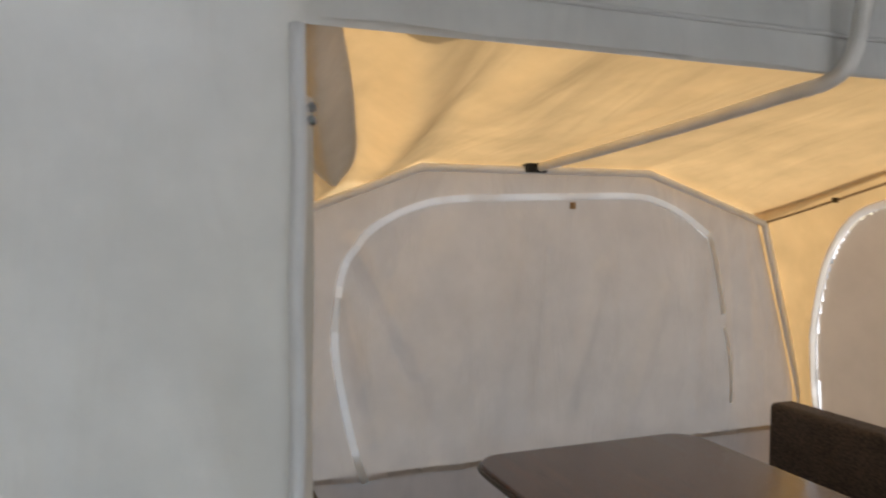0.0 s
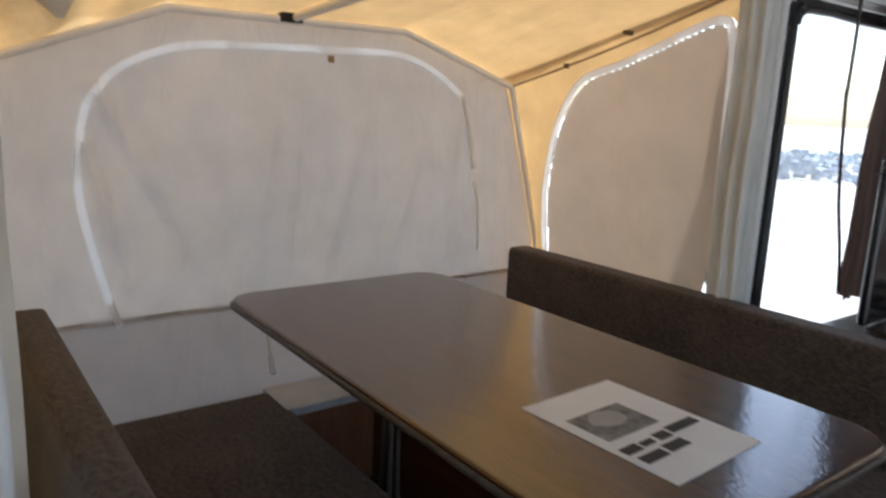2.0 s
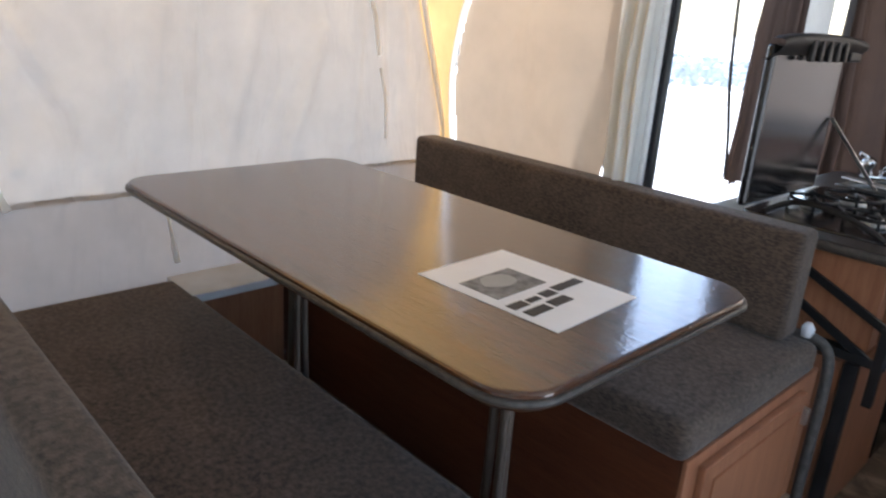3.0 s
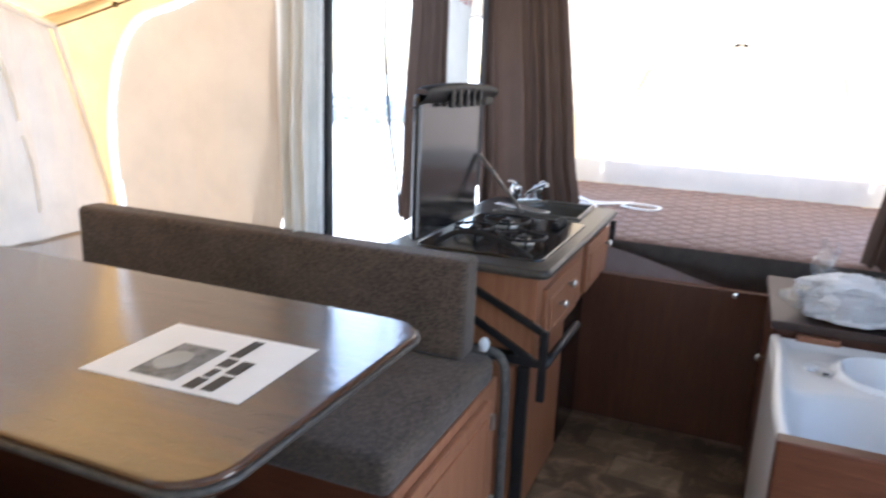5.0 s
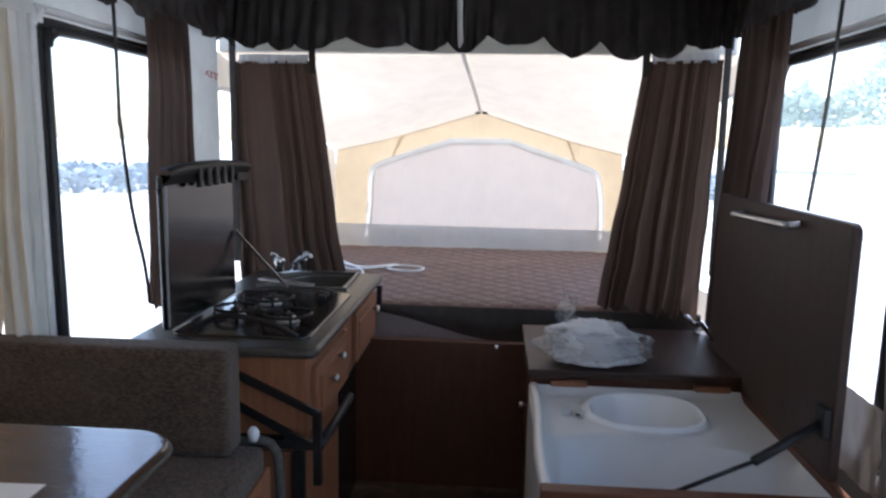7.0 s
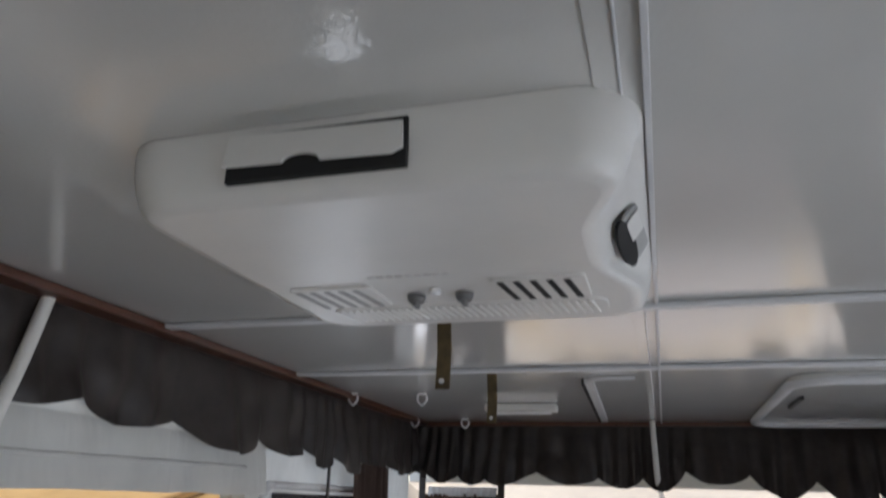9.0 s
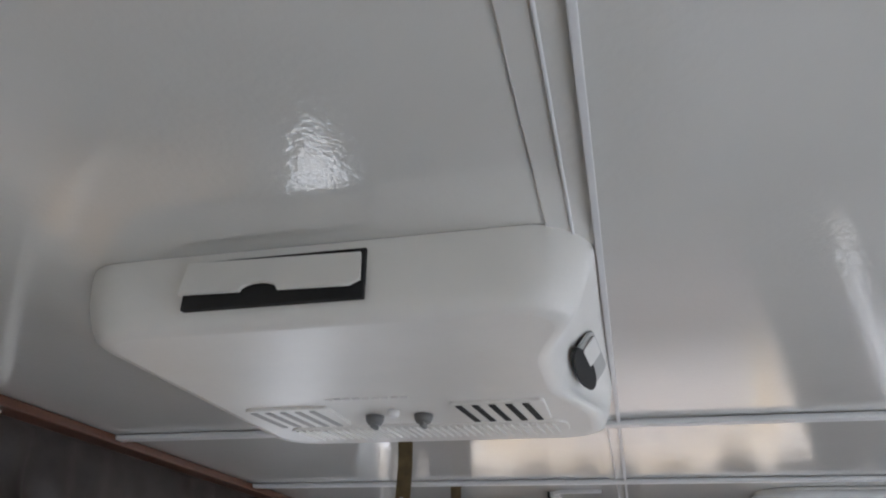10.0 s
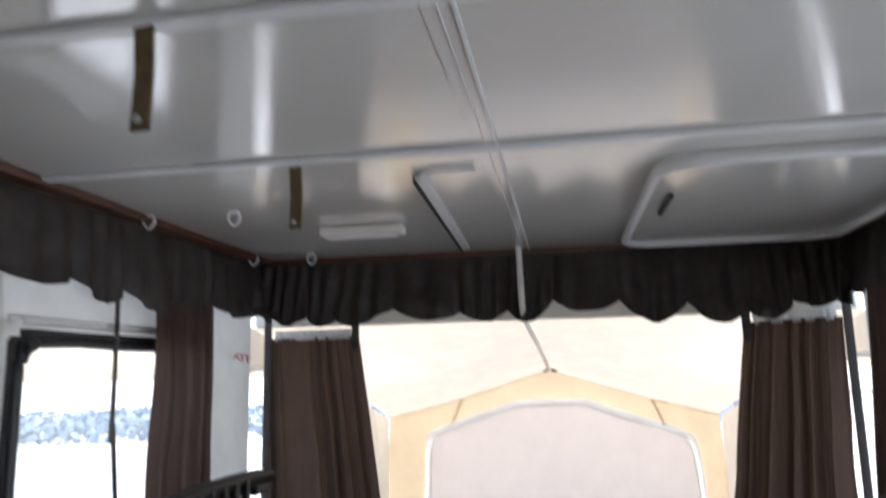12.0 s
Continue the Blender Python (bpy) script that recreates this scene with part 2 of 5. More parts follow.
def ceiling_mat():
    m, n, l = mat_new("pebbled_white_panel")
    v = coords(n, l)
    peb = noise_tex(n, l, v, 155.0, 2, 0.5)
    lrg = noise_tex(n, l, v, 3.0, 4, 0.5)
    col = ramp(n, l, lrg, ((0.3, (0.60, 0.60, 0.575)), (0.7, (0.67, 0.67, 0.645))))
    nb = bump(n, l, peb, 0.13, 0.002)
    nb = bump(n, l, lrg, 0.04, 0.015, nb)
    p = principled(n, l, col, 0.30, 0.0, nb, IOR=1.3, Coat_Weight=1.0, Coat_Roughness=0.012, Coat_IOR=1.75)
    l.new(nb, p.inputs["Coat Normal"])
    return m


M["ceiling"] = ceiling_mat()
M["lidwood"] = wood("dark_brown_board", (0.044, 0.027, 0.022), (0.075, 0.047, 0.038), 0.48, "y")
M["lidwood"].node_tree.nodes["Principled BSDF"].inputs["Specular IOR Level"].default_value = 0.25
M["pole_tan"] = plain("tan_seam_cloth", (0.28, 0.18, 0.09), 0.8)
M["side_flap"] = canvas("brown_grey_flap", (0.50, 0.44, 0.37), (0.54, 0.42, 0.31), 0.13, folds=0.5)
M["vinyl_skirt"] = canvas("grey_skirt_cloth", (0.46, 0.42, 0.385), (0.48, 0.43, 0.39), 0.13, folds=0.6)
# Grey for the fainter shade in vent slits; also outlet plastic and print.
M["slitgrey"] = plain("shaded_slit_plastic", (0.40, 0.40, 0.39), 0.6, var=0.1)
M["dialgrey"] = plain("grey_dial_plastic", (0.15, 0.15, 0.15), 0.5, var=0.1)
M["felt"] = plain("grey_foam_strip", (0.090, 0.080, 0.070), 0.9, var=0.3, scale=60)
M["sinkgrey"] = plain("grey_sink_plastic", (0.12, 0.11, 0.095), 0.3, var=0.15)
M["red"] = plain("red_print", (0.55, 0.05, 0.06), 0.6, var=0.1)
# Near-black for the shade inside slots that are not cut open.
M["slotshade"] = plain("painted_slot_shade", (0.012, 0.012, 0.012), 0.8, var=0.2)
M["binding"] = plain("black_vinyl_binding", (0.022, 0.021, 0.024), 0.22, var=0.4, scale=40, bumps=0.9)
M["piping"] = plain("black_piping", (0.02, 0.02, 0.022), 0.35, var=0.4, scale=50)
M["cordwhite"] = plain("white_cord", (0.8, 0.8, 0.8), 0.5, var=0.05)
M["sillgrey"] = plain("mauve_grey_board", (0.26, 0.22, 0.22), 0.55, var=0.1)
M["ledge"] = plain("pale_grey_board", (0.45, 0.47, 0.50), 0.45, var=0.1)
M["brass"] = plain("dull_knob_metal", (0.55, 0.54, 0.52), 0.3, 1.0)


def floor_mat():
    m, n, l = mat_new("stone_look_vinyl")
    v = coords(n, l, (1, 1, 1), (0, 0, 3))
    bt = n.new("ShaderNodeTexBrick")
    bt.inputs["Scale"].default_value = 1.0
    bt.inputs["Brick Width"].default_value = 0.24
    bt.inputs["Row Height"].default_value = 0.16
    bt.inputs["Mortar Size"].default_value = 0.004
    bt.inputs["Color1"].default_value = (0.0, 0.0, 0.0, 1)
    bt.inputs["Color2"].default_value = (1.0, 1.0, 1.0, 1)
    bt.inputs["Mortar"].default_value = (0.25, 0.25, 0.25, 1)
    bt.inputs["Bias"].default_value = 0.0
    l.new(v, bt.inputs["Vector"])
    blot = noise_tex(n, l, v, 9.0, 6, 0.65, 0.5)
    fine = noise_tex(n, l, v, 70.0, 4, 0.6)
    tile = ramp(n, l, bt.outputs["Color"], ((0.0, (0.065, 0.040, 0.026)), (0.4, (0.14, 0.088, 0.057)), (0.75, (0.26, 0.185, 0.12)), (1.0, (0.40, 0.32, 0.23))))
    col = mixc(n, l, 0.70, tile, ramp(n, l, blot, ((0.3, (0.03, 0.02, 0.014)), (0.5, (0.10, 0.065, 0.042)), (0.72, (0.42, 0.33, 0.23)))))
    principled(n, l, col, 0.32, 0.0, bump(n, l, fine, 0.15, 0.003))
    return m


def pane_mat():
    """Clear flexible window film, with a pale scatter that imitates bloom."""
    m, n, l = mat_new("clear_window_film")
    v = coords(n, l)
    big = noise_tex(n, l, v, 6.0, 3, 0.5, 1.0)
    t = n.new("ShaderNodeBsdfTransparent")
    t.inputs[0].default_value = (0.93, 0.95, 0.96, 1)
    g = n.new("ShaderNodeBsdfGlossy")
    g.inputs["Roughness"].default_value = 0.08
    l.new(bump(n, l, big, 0.4, 0.03), g.inputs["Normal"])
    # Washed-out daylight glare is put into the film as this pale share.
    h = n.new("ShaderNodeBsdfTranslucent")
    h.inputs[0].default_value = (0.85, 0.9, 0.95, 1)
    a = n.new("ShaderNodeMixShader")
    a.inputs[0].default_value = 0.05
    l.new(t.outputs[0], a.inputs[1])
    l.new(g.outputs[0], a.inputs[2])
    b2 = n.new("ShaderNodeMixShader")
    b2.inputs[0].default_value = 0.12
    l.new(a.outputs[0], b2.inputs[1])
    l.new(h.outputs[0], b2.inputs[2])
    out = n.new("ShaderNodeOutputMaterial")
    l.new(b2.outputs[0], out.inputs[0])
    return m


M["floor"] = floor_mat()
M["pane"] = pane_mat()


def bag_mat():
    m, n, l = mat_new("clear_plastic_bag")
    v = coords(n, l)
    t = n.new("ShaderNodeBsdfTransparent")
    t.inputs[0].default_value = (0.95, 0.96, 0.97, 1)
    g = n.new("ShaderNodeBsdfGlossy")
    g.inputs["Roughness"].default_value = 0.15
    l.new(bump(n, l, noise_tex(n, l, v, 35.0, 3, 0.6, 1.5), 0.8, 0.02), g.inputs["Normal"])
    a = n.new("ShaderNodeMixShader")
    a.inputs[0].default_value = 0.30
    l.new(t.outputs[0], a.inputs[1])
    l.new(g.outputs[0], a.inputs[2])
    out = n.new("ShaderNodeOutputMaterial")
    l.new(a.outputs[0], out.inputs[0])
    return m


M["bag"] = bag_mat()


def ribbon(pts, wide, thick, side, bm=None):
    """A flat tape along a path; side: the direction across the tape's thickness."""
    bm = bm or bmesh.new()
    side = Vector(side).normalized()
    P = [Vector(p) for p in pts]
    rings = []
    for i, p in enumerate(P):
        d = (P[min(i + 1, len(P) - 1)] - P[max(i - 1, 0)]).normalized()
        a = d.cross(side).normalized() * wide / 2
        s = side * thick / 2
        rings.append([bm.verts.new(q) for q in (p - a - s, p + a - s, p + a + s, p - a + s)])
    for A, B in zip(rings, rings[1:]):
        for k in range(4):
            bm.faces.new((A[k], A[(k + 1) % 4], B[(k + 1) % 4], B[k]))
    bm.faces.new(rings[0][::-1])
    bm.faces.new(rings[-1])
    return bm


def disc(center, axis, r, depth, sides=20, bevel=0.0):
    """A short round bar along an axis."""
    c, a = Vector(center), Vector(axis).normalized()
    prof = [c, c + a * (depth - bevel)] if not bevel else [c, c + a * (depth - bevel), c + a * depth]
    return tube(prof, [r, r] if not bevel else [r, r, r - bevel], sides)


def drape(p0, p1, q0, q1, folds, amp, out, nu=90, nv=16, seed=0.0, flare=1.0):
    """Hanging cloth in folds between a top edge p0-p1 and a bottom edge q0-q1; out: the way the folds swing."""
    p0, p1, q0, q1, out = (Vector(x) for x in (p0, p1, q0, q1, out))

    def at(u, v):
        uu = u + 0.012 * wave(u * 6, v * 2.5, seed) + 0.045 * v * wave(v * 5, u * 1.3, seed + 2)
        top, bot = p0.lerp(p1, uu), q0.lerp(q1, uu)
        pos = top.lerp(bot, v)
        ph = math.tau * folds * (u + 0.17 * wave(u * 3, seed, 4.2) + 0.012 * wave(u * 4, v * 2, seed + 9))
        a = amp * (0.40 + 0.60 * v * flare) * (0.7 + 0.5 * wave(u * 7, v, seed + 3))
        return pos + out * (a * math.sin(ph) + 0.35 * a * math.sin(2.3 * ph + 1.0)) + out * 0.012 * wave(u * 2, v * 3, seed + 7)
    return grid(nu, nv, at)


# ---- the plan ----
XL, XR, YF, YB, ZC = -0.12, 1.80, 3.62, -0.45, 1.918
XS = -0.99                       # end of the slide-out
OP0, OP1, OPZ = 0.79, 2.36, 1.615  # opening of the slide-out
SILL = 0.62                      # top of the hard side walls
YW = 3.50                        # where the side walls end at the bed

# ---- ground and floor ----
setting("ground", box(-400, 400, -400, 400, -0.75, -0.62, 0), plain("pale_gravel", (0.52, 0.51, 0.49), 0.95, var=0.3, scale=0.6), "pale gravel yard around the camper", "ground")
setting("floor", box(XL, XR, YB, YF, -0.05, 0.0, 0), M["floor"], "mottled brown stone-look vinyl floor", "floor")
setting("slide_floor", box(XS, 0.41, OP0 - 0.08, 2.44, 0.10, 0.17, 0.002), M["floor"], "raised floor of the dinette slide-out", "floor")
setting("trim_slide_edge", box(0.411, 0.425, OP0 - 0.06, 2.42, 0.09, 0.205, 0.004), M["alu"], "bright metal edge of the slide-out floor", "trim")

# ---- far trees outside the windows ----
rng = random.Random(4)
def foliage(count, ang0, ang1, far0, far1, low, high, size, seed):
    """A far band of small leaf clumps between two bearings."""
    fb = bmesh.new()
    for k in range(count):
        ang = radians(rng.uniform(ang0, ang1))
        far = rng.uniform(far0, far1)
        top = high * (0.75 + 0.45 * wave(ang * 9, seed) + 0.35 * wave(ang * 37, seed + 4))
        p = Vector((far * math.cos(ang), far * math.sin(ang), low + rng.random() ** 0.8 * max(0.2, top - low)))
        d1 = Vector((rng.uniform(-1, 1), rng.uniform(-1, 1), rng.uniform(-0.6, 0.6))).normalized() * size * rng.uniform(0.5, 1.2)
        d2 = d1.orthogonal().normalized() * d1.length * 0.7
        fb.faces.new([fb.verts.new(p + q) for q in (d1, d2, -d1, -d2)])
    return fb


# Haze and daylight glare are put into these pale leaf colours.
M["hedge"] = plain("far_hedge_hazed", (0.36, 0.41, 0.44), 0.95, var=0.3, scale=0.8)
M["far_trees"] = plain("far_foliage_hazed", (0.50, 0.58, 0.48), 0.95, var=0.3, scale=0.3)
tagged(link("hedge", foliage(9000, 70, 160, 27, 33, -0.6, 0.30, 0.20, 1.3), M["hedge"]), "low hedge across the gravel yard, haze put into its pale colour", "hedge", kind="stuff")
tagged(link("tree_line", foliage(20000, 0, 72, 62, 72, 3.0, 10.5, 0.36, 8.0), M["far_trees"]), "distant green line of trees, haze put into its pale colour", "trees", kind="stuff")

# ---- ceiling ----
setting("ceiling", box(XL - 0.06, XR + 0.06, YB, 3.66, ZC, ZC + 0.06, 0), M["ceiling"], "glossy pebbled white ceiling panels", "ceiling")
for yb in (0.30, 1.892, 2.42):
    setting("trim_beam", box(XL - 0.04, XR + 0.04, yb - 0.013, yb + 0.013, ZC - 0.010, ZC - 0.001, 0.004), M["batten"], "white batten across the ceiling", "trim")
setting("trim_joint", box(0.793, 0.834, YB, 3.655, ZC - 0.0018, ZC - 0.0004, 0.0006), M["ceiling"], "flat white cover strip along the ceiling joint", "trim")
for dx, w, h in ((-0.006, 0.0012, 0.0038), (0.013, 0.0028, 0.0060)):
    setting("trim_joint", box(0.819 + dx - w, 0.819 + dx + w, YB, 3.655, ZC - h, ZC - 0.0019, 0.001), M["batten"], "thin white ridge along the ceiling joint", "trim")

# ---- tent side walls ----
KW = rounded(2.45, 3.14, 0.68, 1.60, 0.06)



def hang_x(y, z):
    """Slack tent cloth beside the slide-out: broad folds that die out at its stretched edges."""
    e = min(1, (OP0 - y) / 0.10) * min(1, (1.93 - z) / 0.25)
    return XL + max(0, e) * (0.022 * wave(y * 2.4 + z * 1.5, z * 1.1, 3.3) + 0.012 * math.sin(11 * y - 8 * z + 2.5 * wave(y * 2, z * 2)) * wave(y * 1.5, z * 2, 6.1) + 0.010 * wave(y * 7 + 4 * z, z * 2.5, 9.0))


setting("wall_left_near", grid(90, 110, lambda u, v: (hang_x(YB + (OP0 - YB) * u, -0.05 + 1.98 * v), YB + (OP0 - YB) * u, -0.05 + 1.98 * v)), M["wall"], "grey-white tent cloth side wall hanging in soft folds", "wall")
setting("wall_left", holed([(OP0, OPZ - 0.012), (OP0, 1.93), (YW, 1.93), (YW, -0.05), (OP1, -0.05), (OP1, OPZ + 0.02), (1.6, OPZ)], [KW], lambda a, b: (XL, a, b)), M["wall"], "grey-white tent cloth side wall", "wall")
RW = rounded(2.37, 3.10, 0.64, 1.60, 0.07)
# RW2 is an unseen opening, added for daylight and ceiling reflections.
RW2 = rounded(0.10, 1.20, 0.75, 1.62, 0.08)
RD = rounded(1.42, 2.17, 0.04, 1.66, 0.06)
setting("wall_right", holed([(YB, -0.05), (YB, 1.93), (YW, 1.93), (YW, -0.05)], [RW, RW2, RD], lambda a, b: (XR + 0.015, a, b)), M["wall"], "grey-white tent cloth side wall", "wall")
# Unseen closing sheet, translucent to bring more light into the room.
setting("wall_back_added", holed([(XL - 0.1, -0.05), (XR + 0.1, -0.05), (XR + 0.1, 1.95), (XL - 0.1, 1.95)], [], lambda a, b: (a, YB + 0.01, b)), M["bed_canvas"], "unseen plain pale cloth sheet added to close the near end and let light in", "wall")
setting("wall_far_header", box(XL - 0.04, XR + 0.04, YF, YF + 0.03, 1.69, ZC, 0.003), M["wall"], "grey-white cloth above the bed opening", "wall")
for nm, xa, xb in (("wall_base_left", XL - 0.03, XL - 0.004), ("wall_base_right", XR + 0.02, XR + 0.05)):
    for ya, yb in (((YB, OP0 - 0.08), (2.45, YF)) if xa < 0 else ((YB, 1.42), (2.17, YF))):
        setting(nm, box(xa, xb, ya, yb, -0.05, SILL, 0.002), M["white"], "hard white lower side wall", "wall")


def window(name, outline, x, inward, label):
    """Film pane, black wrinkled piping and an outer pale tape round an opening in a side wall."""
    w = tagged(new(name), label, "window", kind="structure")
    pane = part("pane", holed(outline, [], lambda a, b: (x - 0.004 * inward, a, b)), M["pane"], w)
    pane.visible_shadow = False
    cy = sum(p[0] for p in outline) / len(outline)
    cz = sum(p[1] for p in outline) / len(outline)
    dense = smooth_path([(x, a, b) for a, b in outline], 4, True)
    strip = [Vector((x + inward * (0.005 + 0.004 * wave(p.y * 25, p.z * 25, 7)), p.y + math.copysign(0.012, p.y - cy) + 0.005 * wave(p.y * 9, p.z * 9), p.z + math.copysign(0.010, p.z - cz) + 0.004 * wave(p.z * 11, p.y * 8, 2))) for p in dense]
    part("binding", ribbon(strip + strip[:1], 0.030, 0.005, (1, 0, 0)), M["binding"], w, "wrinkled glossy black binding strip")
    part("piping", tube([p + Vector((inward * 0.006, 0.006 * wave(p.y * 14, p.z * 14), 0.006 * wave(p.z * 15, p.y * 9, 5))) for p in dense], [0.013 + 0.006 * wave(p.y * 30, p.z * 30, 2) for p in dense], 6, closed=True), M["piping"], w, "wrinkled black piping", True)
    wide = [Vector((x + inward * 0.004, p.y + math.copysign(0.045, p.y - cy), p.z + math.copysign(0.042, p.z - cz))) for p in dense]
    part("tape", tube(wide, 0.010, 6, closed=True), M["zip"], w, "white binding tape", True)
    return w


window("window_kitchen", KW, XL, 1, "clear film window with black piping")
window("window_right", RW, XR + 0.015, -1, "clear film window with black piping")
window("door_screen", RD, XR + 0.015, -1, "entry doorway with clear film and dark edging")
# Added window out of view, fills the RW2 opening.
window("window_near_added", RW2, XR + 0.015, -1, "clear film window with black piping")

# white edge welt of the wall beside the slide-out, and the header's hem
setting("trim_opening_edge", tube(smooth_path([(XL + 0.008, OP0 + 0.0015 * math.sin(k * 1.7), 0.55 + 0.075 * k) for k in range(15)], 3), 0.009, 8), M["cordwhite"], "white zip welt down the edge of the tent wall", "trim", True)
setting("slide_header", grid(60, 8, lambda u, v: (XL + 0.010 + 0.012 * v + 0.004 * wave(u * 9, v * 2), OP0 + 0.01 + (OP1 - OP0 + 0.02) * u, 1.735 - (1.735 - OPZ + 0.008 - 0.012 * u - 0.006 * wave(u * 12, 3.3)) * v)), M["wall"], "grey-white cloth flap over the slide-out opening", "trim")
setting("trim_header_hem", tube([(XL + 0.020, OP0 + 0.02 + 0.04 * k, 1.655 + 0.0006 * k + 0.002 * wave(k * 0.7, 1)) for k in range(38)], 0.004, 6), M["wall"], "stitched crease in the header cloth", "trim", True)
setting("slide_jamb_flap", grid(40, 40, lambda u, v: (XL + 0.006 - 0.092 * u, OP1 + 0.020 - 0.034 * min(1, u * 6) + 0.020 * u + 0.008 * wave(u * 3, v * 3) - 0.012 * min(1, u * 4) * math.sin(u * 15 + 1.5 * wave(v * 3, u)), 0.66 + 1.0 * v)), M["wall"], "grey cloth flap beside the slide-out opening", "trim")
FOLD_L = smooth_path([(-0.15, 0.794, 1.650), (-0.32, 0.812, 1.598), (-0.50, 0.848, 1.544), (-0.68, 0.905, 1.492), (-0.84, 0.985, 1.466)], 6)
FOLD_R = smooth_path([(-0.15, 0.835, 1.655), (-0.32, 0.890, 1.600), (-0.50, 0.945, 1.540), (-0.68, 0.992, 1.494), (-0.85, 0.998, 1.467)], 6)


def fold_pt(u, v):
    """Slack corner cloth that narrows to a tip, rippled along its length."""
    k = v * (len(FOLD_L) - 1)
    i = min(int(k), len(FOLD_L) - 2)
    a, c = (E[i].lerp(E[i + 1], k - i) for E in (FOLD_L, FOLD_R))
    ripple = math.sin(math.pi * v) * (0.012 * math.sin(2.6 * math.pi * u + 1.2 * v) + 0.022 * u * u)
    return a.lerp(c, u) + Vector((-0.2, 0.25, 0.9)) * ripple


setting("slide_jamb_fold", grid(24, 42, fold_pt), M["wall"], "gathered grey cloth fold at the slide-out corner", "trim")
setting("trim_jamb_strip", grid(4, 40, lambda u, v: (XL - 0.010 - 0.03 * u, OP0 + 0.008 + (0.018 + 0.004 * wave(v * 4, 2.2)) * u, 0.60 + 0.93 * v)), M["wall"], "grey cloth strip behind the edge of the tent wall", "trim")
snap = thing("snap_fastener", "small chrome snap on the edge of the tent wall", "snap")
for z in (1.512, 1.498):
    part("cap", disc((XL + 0.012, OP0 + 0.013, z), (1, 0, 0), 0.006, 0.006, 12, 0.002), M["chrome"], snap)

# ---- slide-out shell ----
TOPF = [(0.74, 1.325), (0.81, 1.358), (1.238, 1.528), (1.907, 1.535), (2.335, 1.402), (2.37, 1.30)]


def open_along(bm, line, near):
    """Leaves a narrow slit in a cloth along a line, where a zip tape bridges it."""
    use = [i for i in range(3) if SLIT_AXES[i]]
    L = np.array([[p[i] for i in use] for p in line])
    faces = bm.faces[:]
    C = np.array([[f.calc_center_median()[i] for i in use] for f in faces])
    best = np.full(len(C), 9.0)
    for p, q in zip(L, L[1:]):
        d = q - p
        t = np.clip(((C - p) @ d) / max(1e-9, d @ d), 0, 1)
        best = np.minimum(best, np.linalg.norm(p + t[:, None] * d - C, axis=1))
    bmesh.ops.delete(bm, geom=[f for f, k in zip(faces, best) if k < near], context="FACES")
    return bm


def inside(poly, x, z):
    hit = False
    for (xa, za), (xb, zb) in zip(poly, poly[1:] + poly[:1]):
        if (za > z) != (zb > z) and x < xa + (z - za) * (xb - xa) / (zb - za):
            hit = not hit
    return hit


SLIT_AXES = (0, 1, 1)
ZIP_LINE = [(1.085, 0.82), (1.043, 1.00), (1.030, 1.13), (1.045, 1.26), (1.080, 1.335), (1.160, 1.400), (1.300, 1.447), (1.500, 1.459), (1.700, 1.466), (1.885, 1.470), (1.985, 1.450), (2.080, 1.405), (2.130, 1.36)]
ZIP_END = smooth_path([(0, a, c) for a, c in ZIP_LINE], 4)


def top_z(y):
    for (ya, za), (yb, zb) in zip(TOPF, TOPF[1:]):
        if y <= yb:
            return za + (zb - za) * max(0, (y - ya)) / (yb - ya)
    return 1.30


CREASES = [(1.07, 1.34, 1.24, 1.02, 0.022, 0.014), (1.05, 1.20, 1.13, 0.86, 0.020, 0.013), (1.12, 1.25, 1.30, 0.80, 0.030, -0.010), (1.52, 1.40, 1.46, 0.85, 0.025, 0.008), (1.62, 1.30, 1.58, 0.82, 0.022, -0.007), (1.78, 1.25, 1.66, 0.80, 0.028, 0.009), (1.98, 1.20, 1.86, 0.80, 0.024, 0.009), (2.13, 1.40, 2.10, 0.85, 0.020, 0.011), (2.22, 1.40, 2.27, 0.85, 0.020, -0.010), (2.28, 1.36, 2.34, 0.90, 0.018, 0.010), (0.92, 1.36, 0.98, 0.90, 0.024, 0.009)]


def end_x(y, z):
    u = min(1, max(0, (y - 0.75) / 1.65))
    fold = 0.016 * math.sin(9 * y - 5 * z + 3 * wave(y * 2, z)) * (0.3 + 0.7 * wave(y * 1.7, z * 1.3, 8) ** 2) + 0.022 * wave(y * 2.2, z * 1.1, 3)
    fold += 0.010 * math.sin(17 * y - 16 * z) * math.exp(-((y - 1.18 + 0.45 * (1.15 - z)) / 0.10) ** 2)
    fold += 0.008 * math.sin(24 * y + 4 * z) * math.exp(-((y - 2.18) / 0.12) ** 2)
    for ya, za, yb, zb, w, amp in CREASES:
        dy, dz = yb - ya, zb - za
        t = min(1, max(0, ((y - ya) * dy + (z - za) * dz) / (dy * dy + dz * dz)))
        d2 = (y - ya - t * dy) ** 2 + (z - za - t * dz) ** 2
        fold += 2.3 * amp * math.exp(-d2 / (w * w * 1.0)) * (0.4 + 0.6 * math.sin(math.pi * min(1, t + 0.15)))
    low = math.exp(-((z - 0.80) / 0.18) ** 2)
    fold += 0.008 * math.sin(21 * y + 6 * z) * low
    return XS - 0.014 + fold * math.sin(math.pi * u) ** 0.5


def end_pt(u, v):
    y = 0.79 + (2.355 - 0.79) * u
    z = 0.76 + (top_z(y) - 0.76) * v
    y = y + (u - 0.5) * (0.16 if u < 0.5 else 0.36) * (1 - v)
    return (end_x(y, z), y, z)


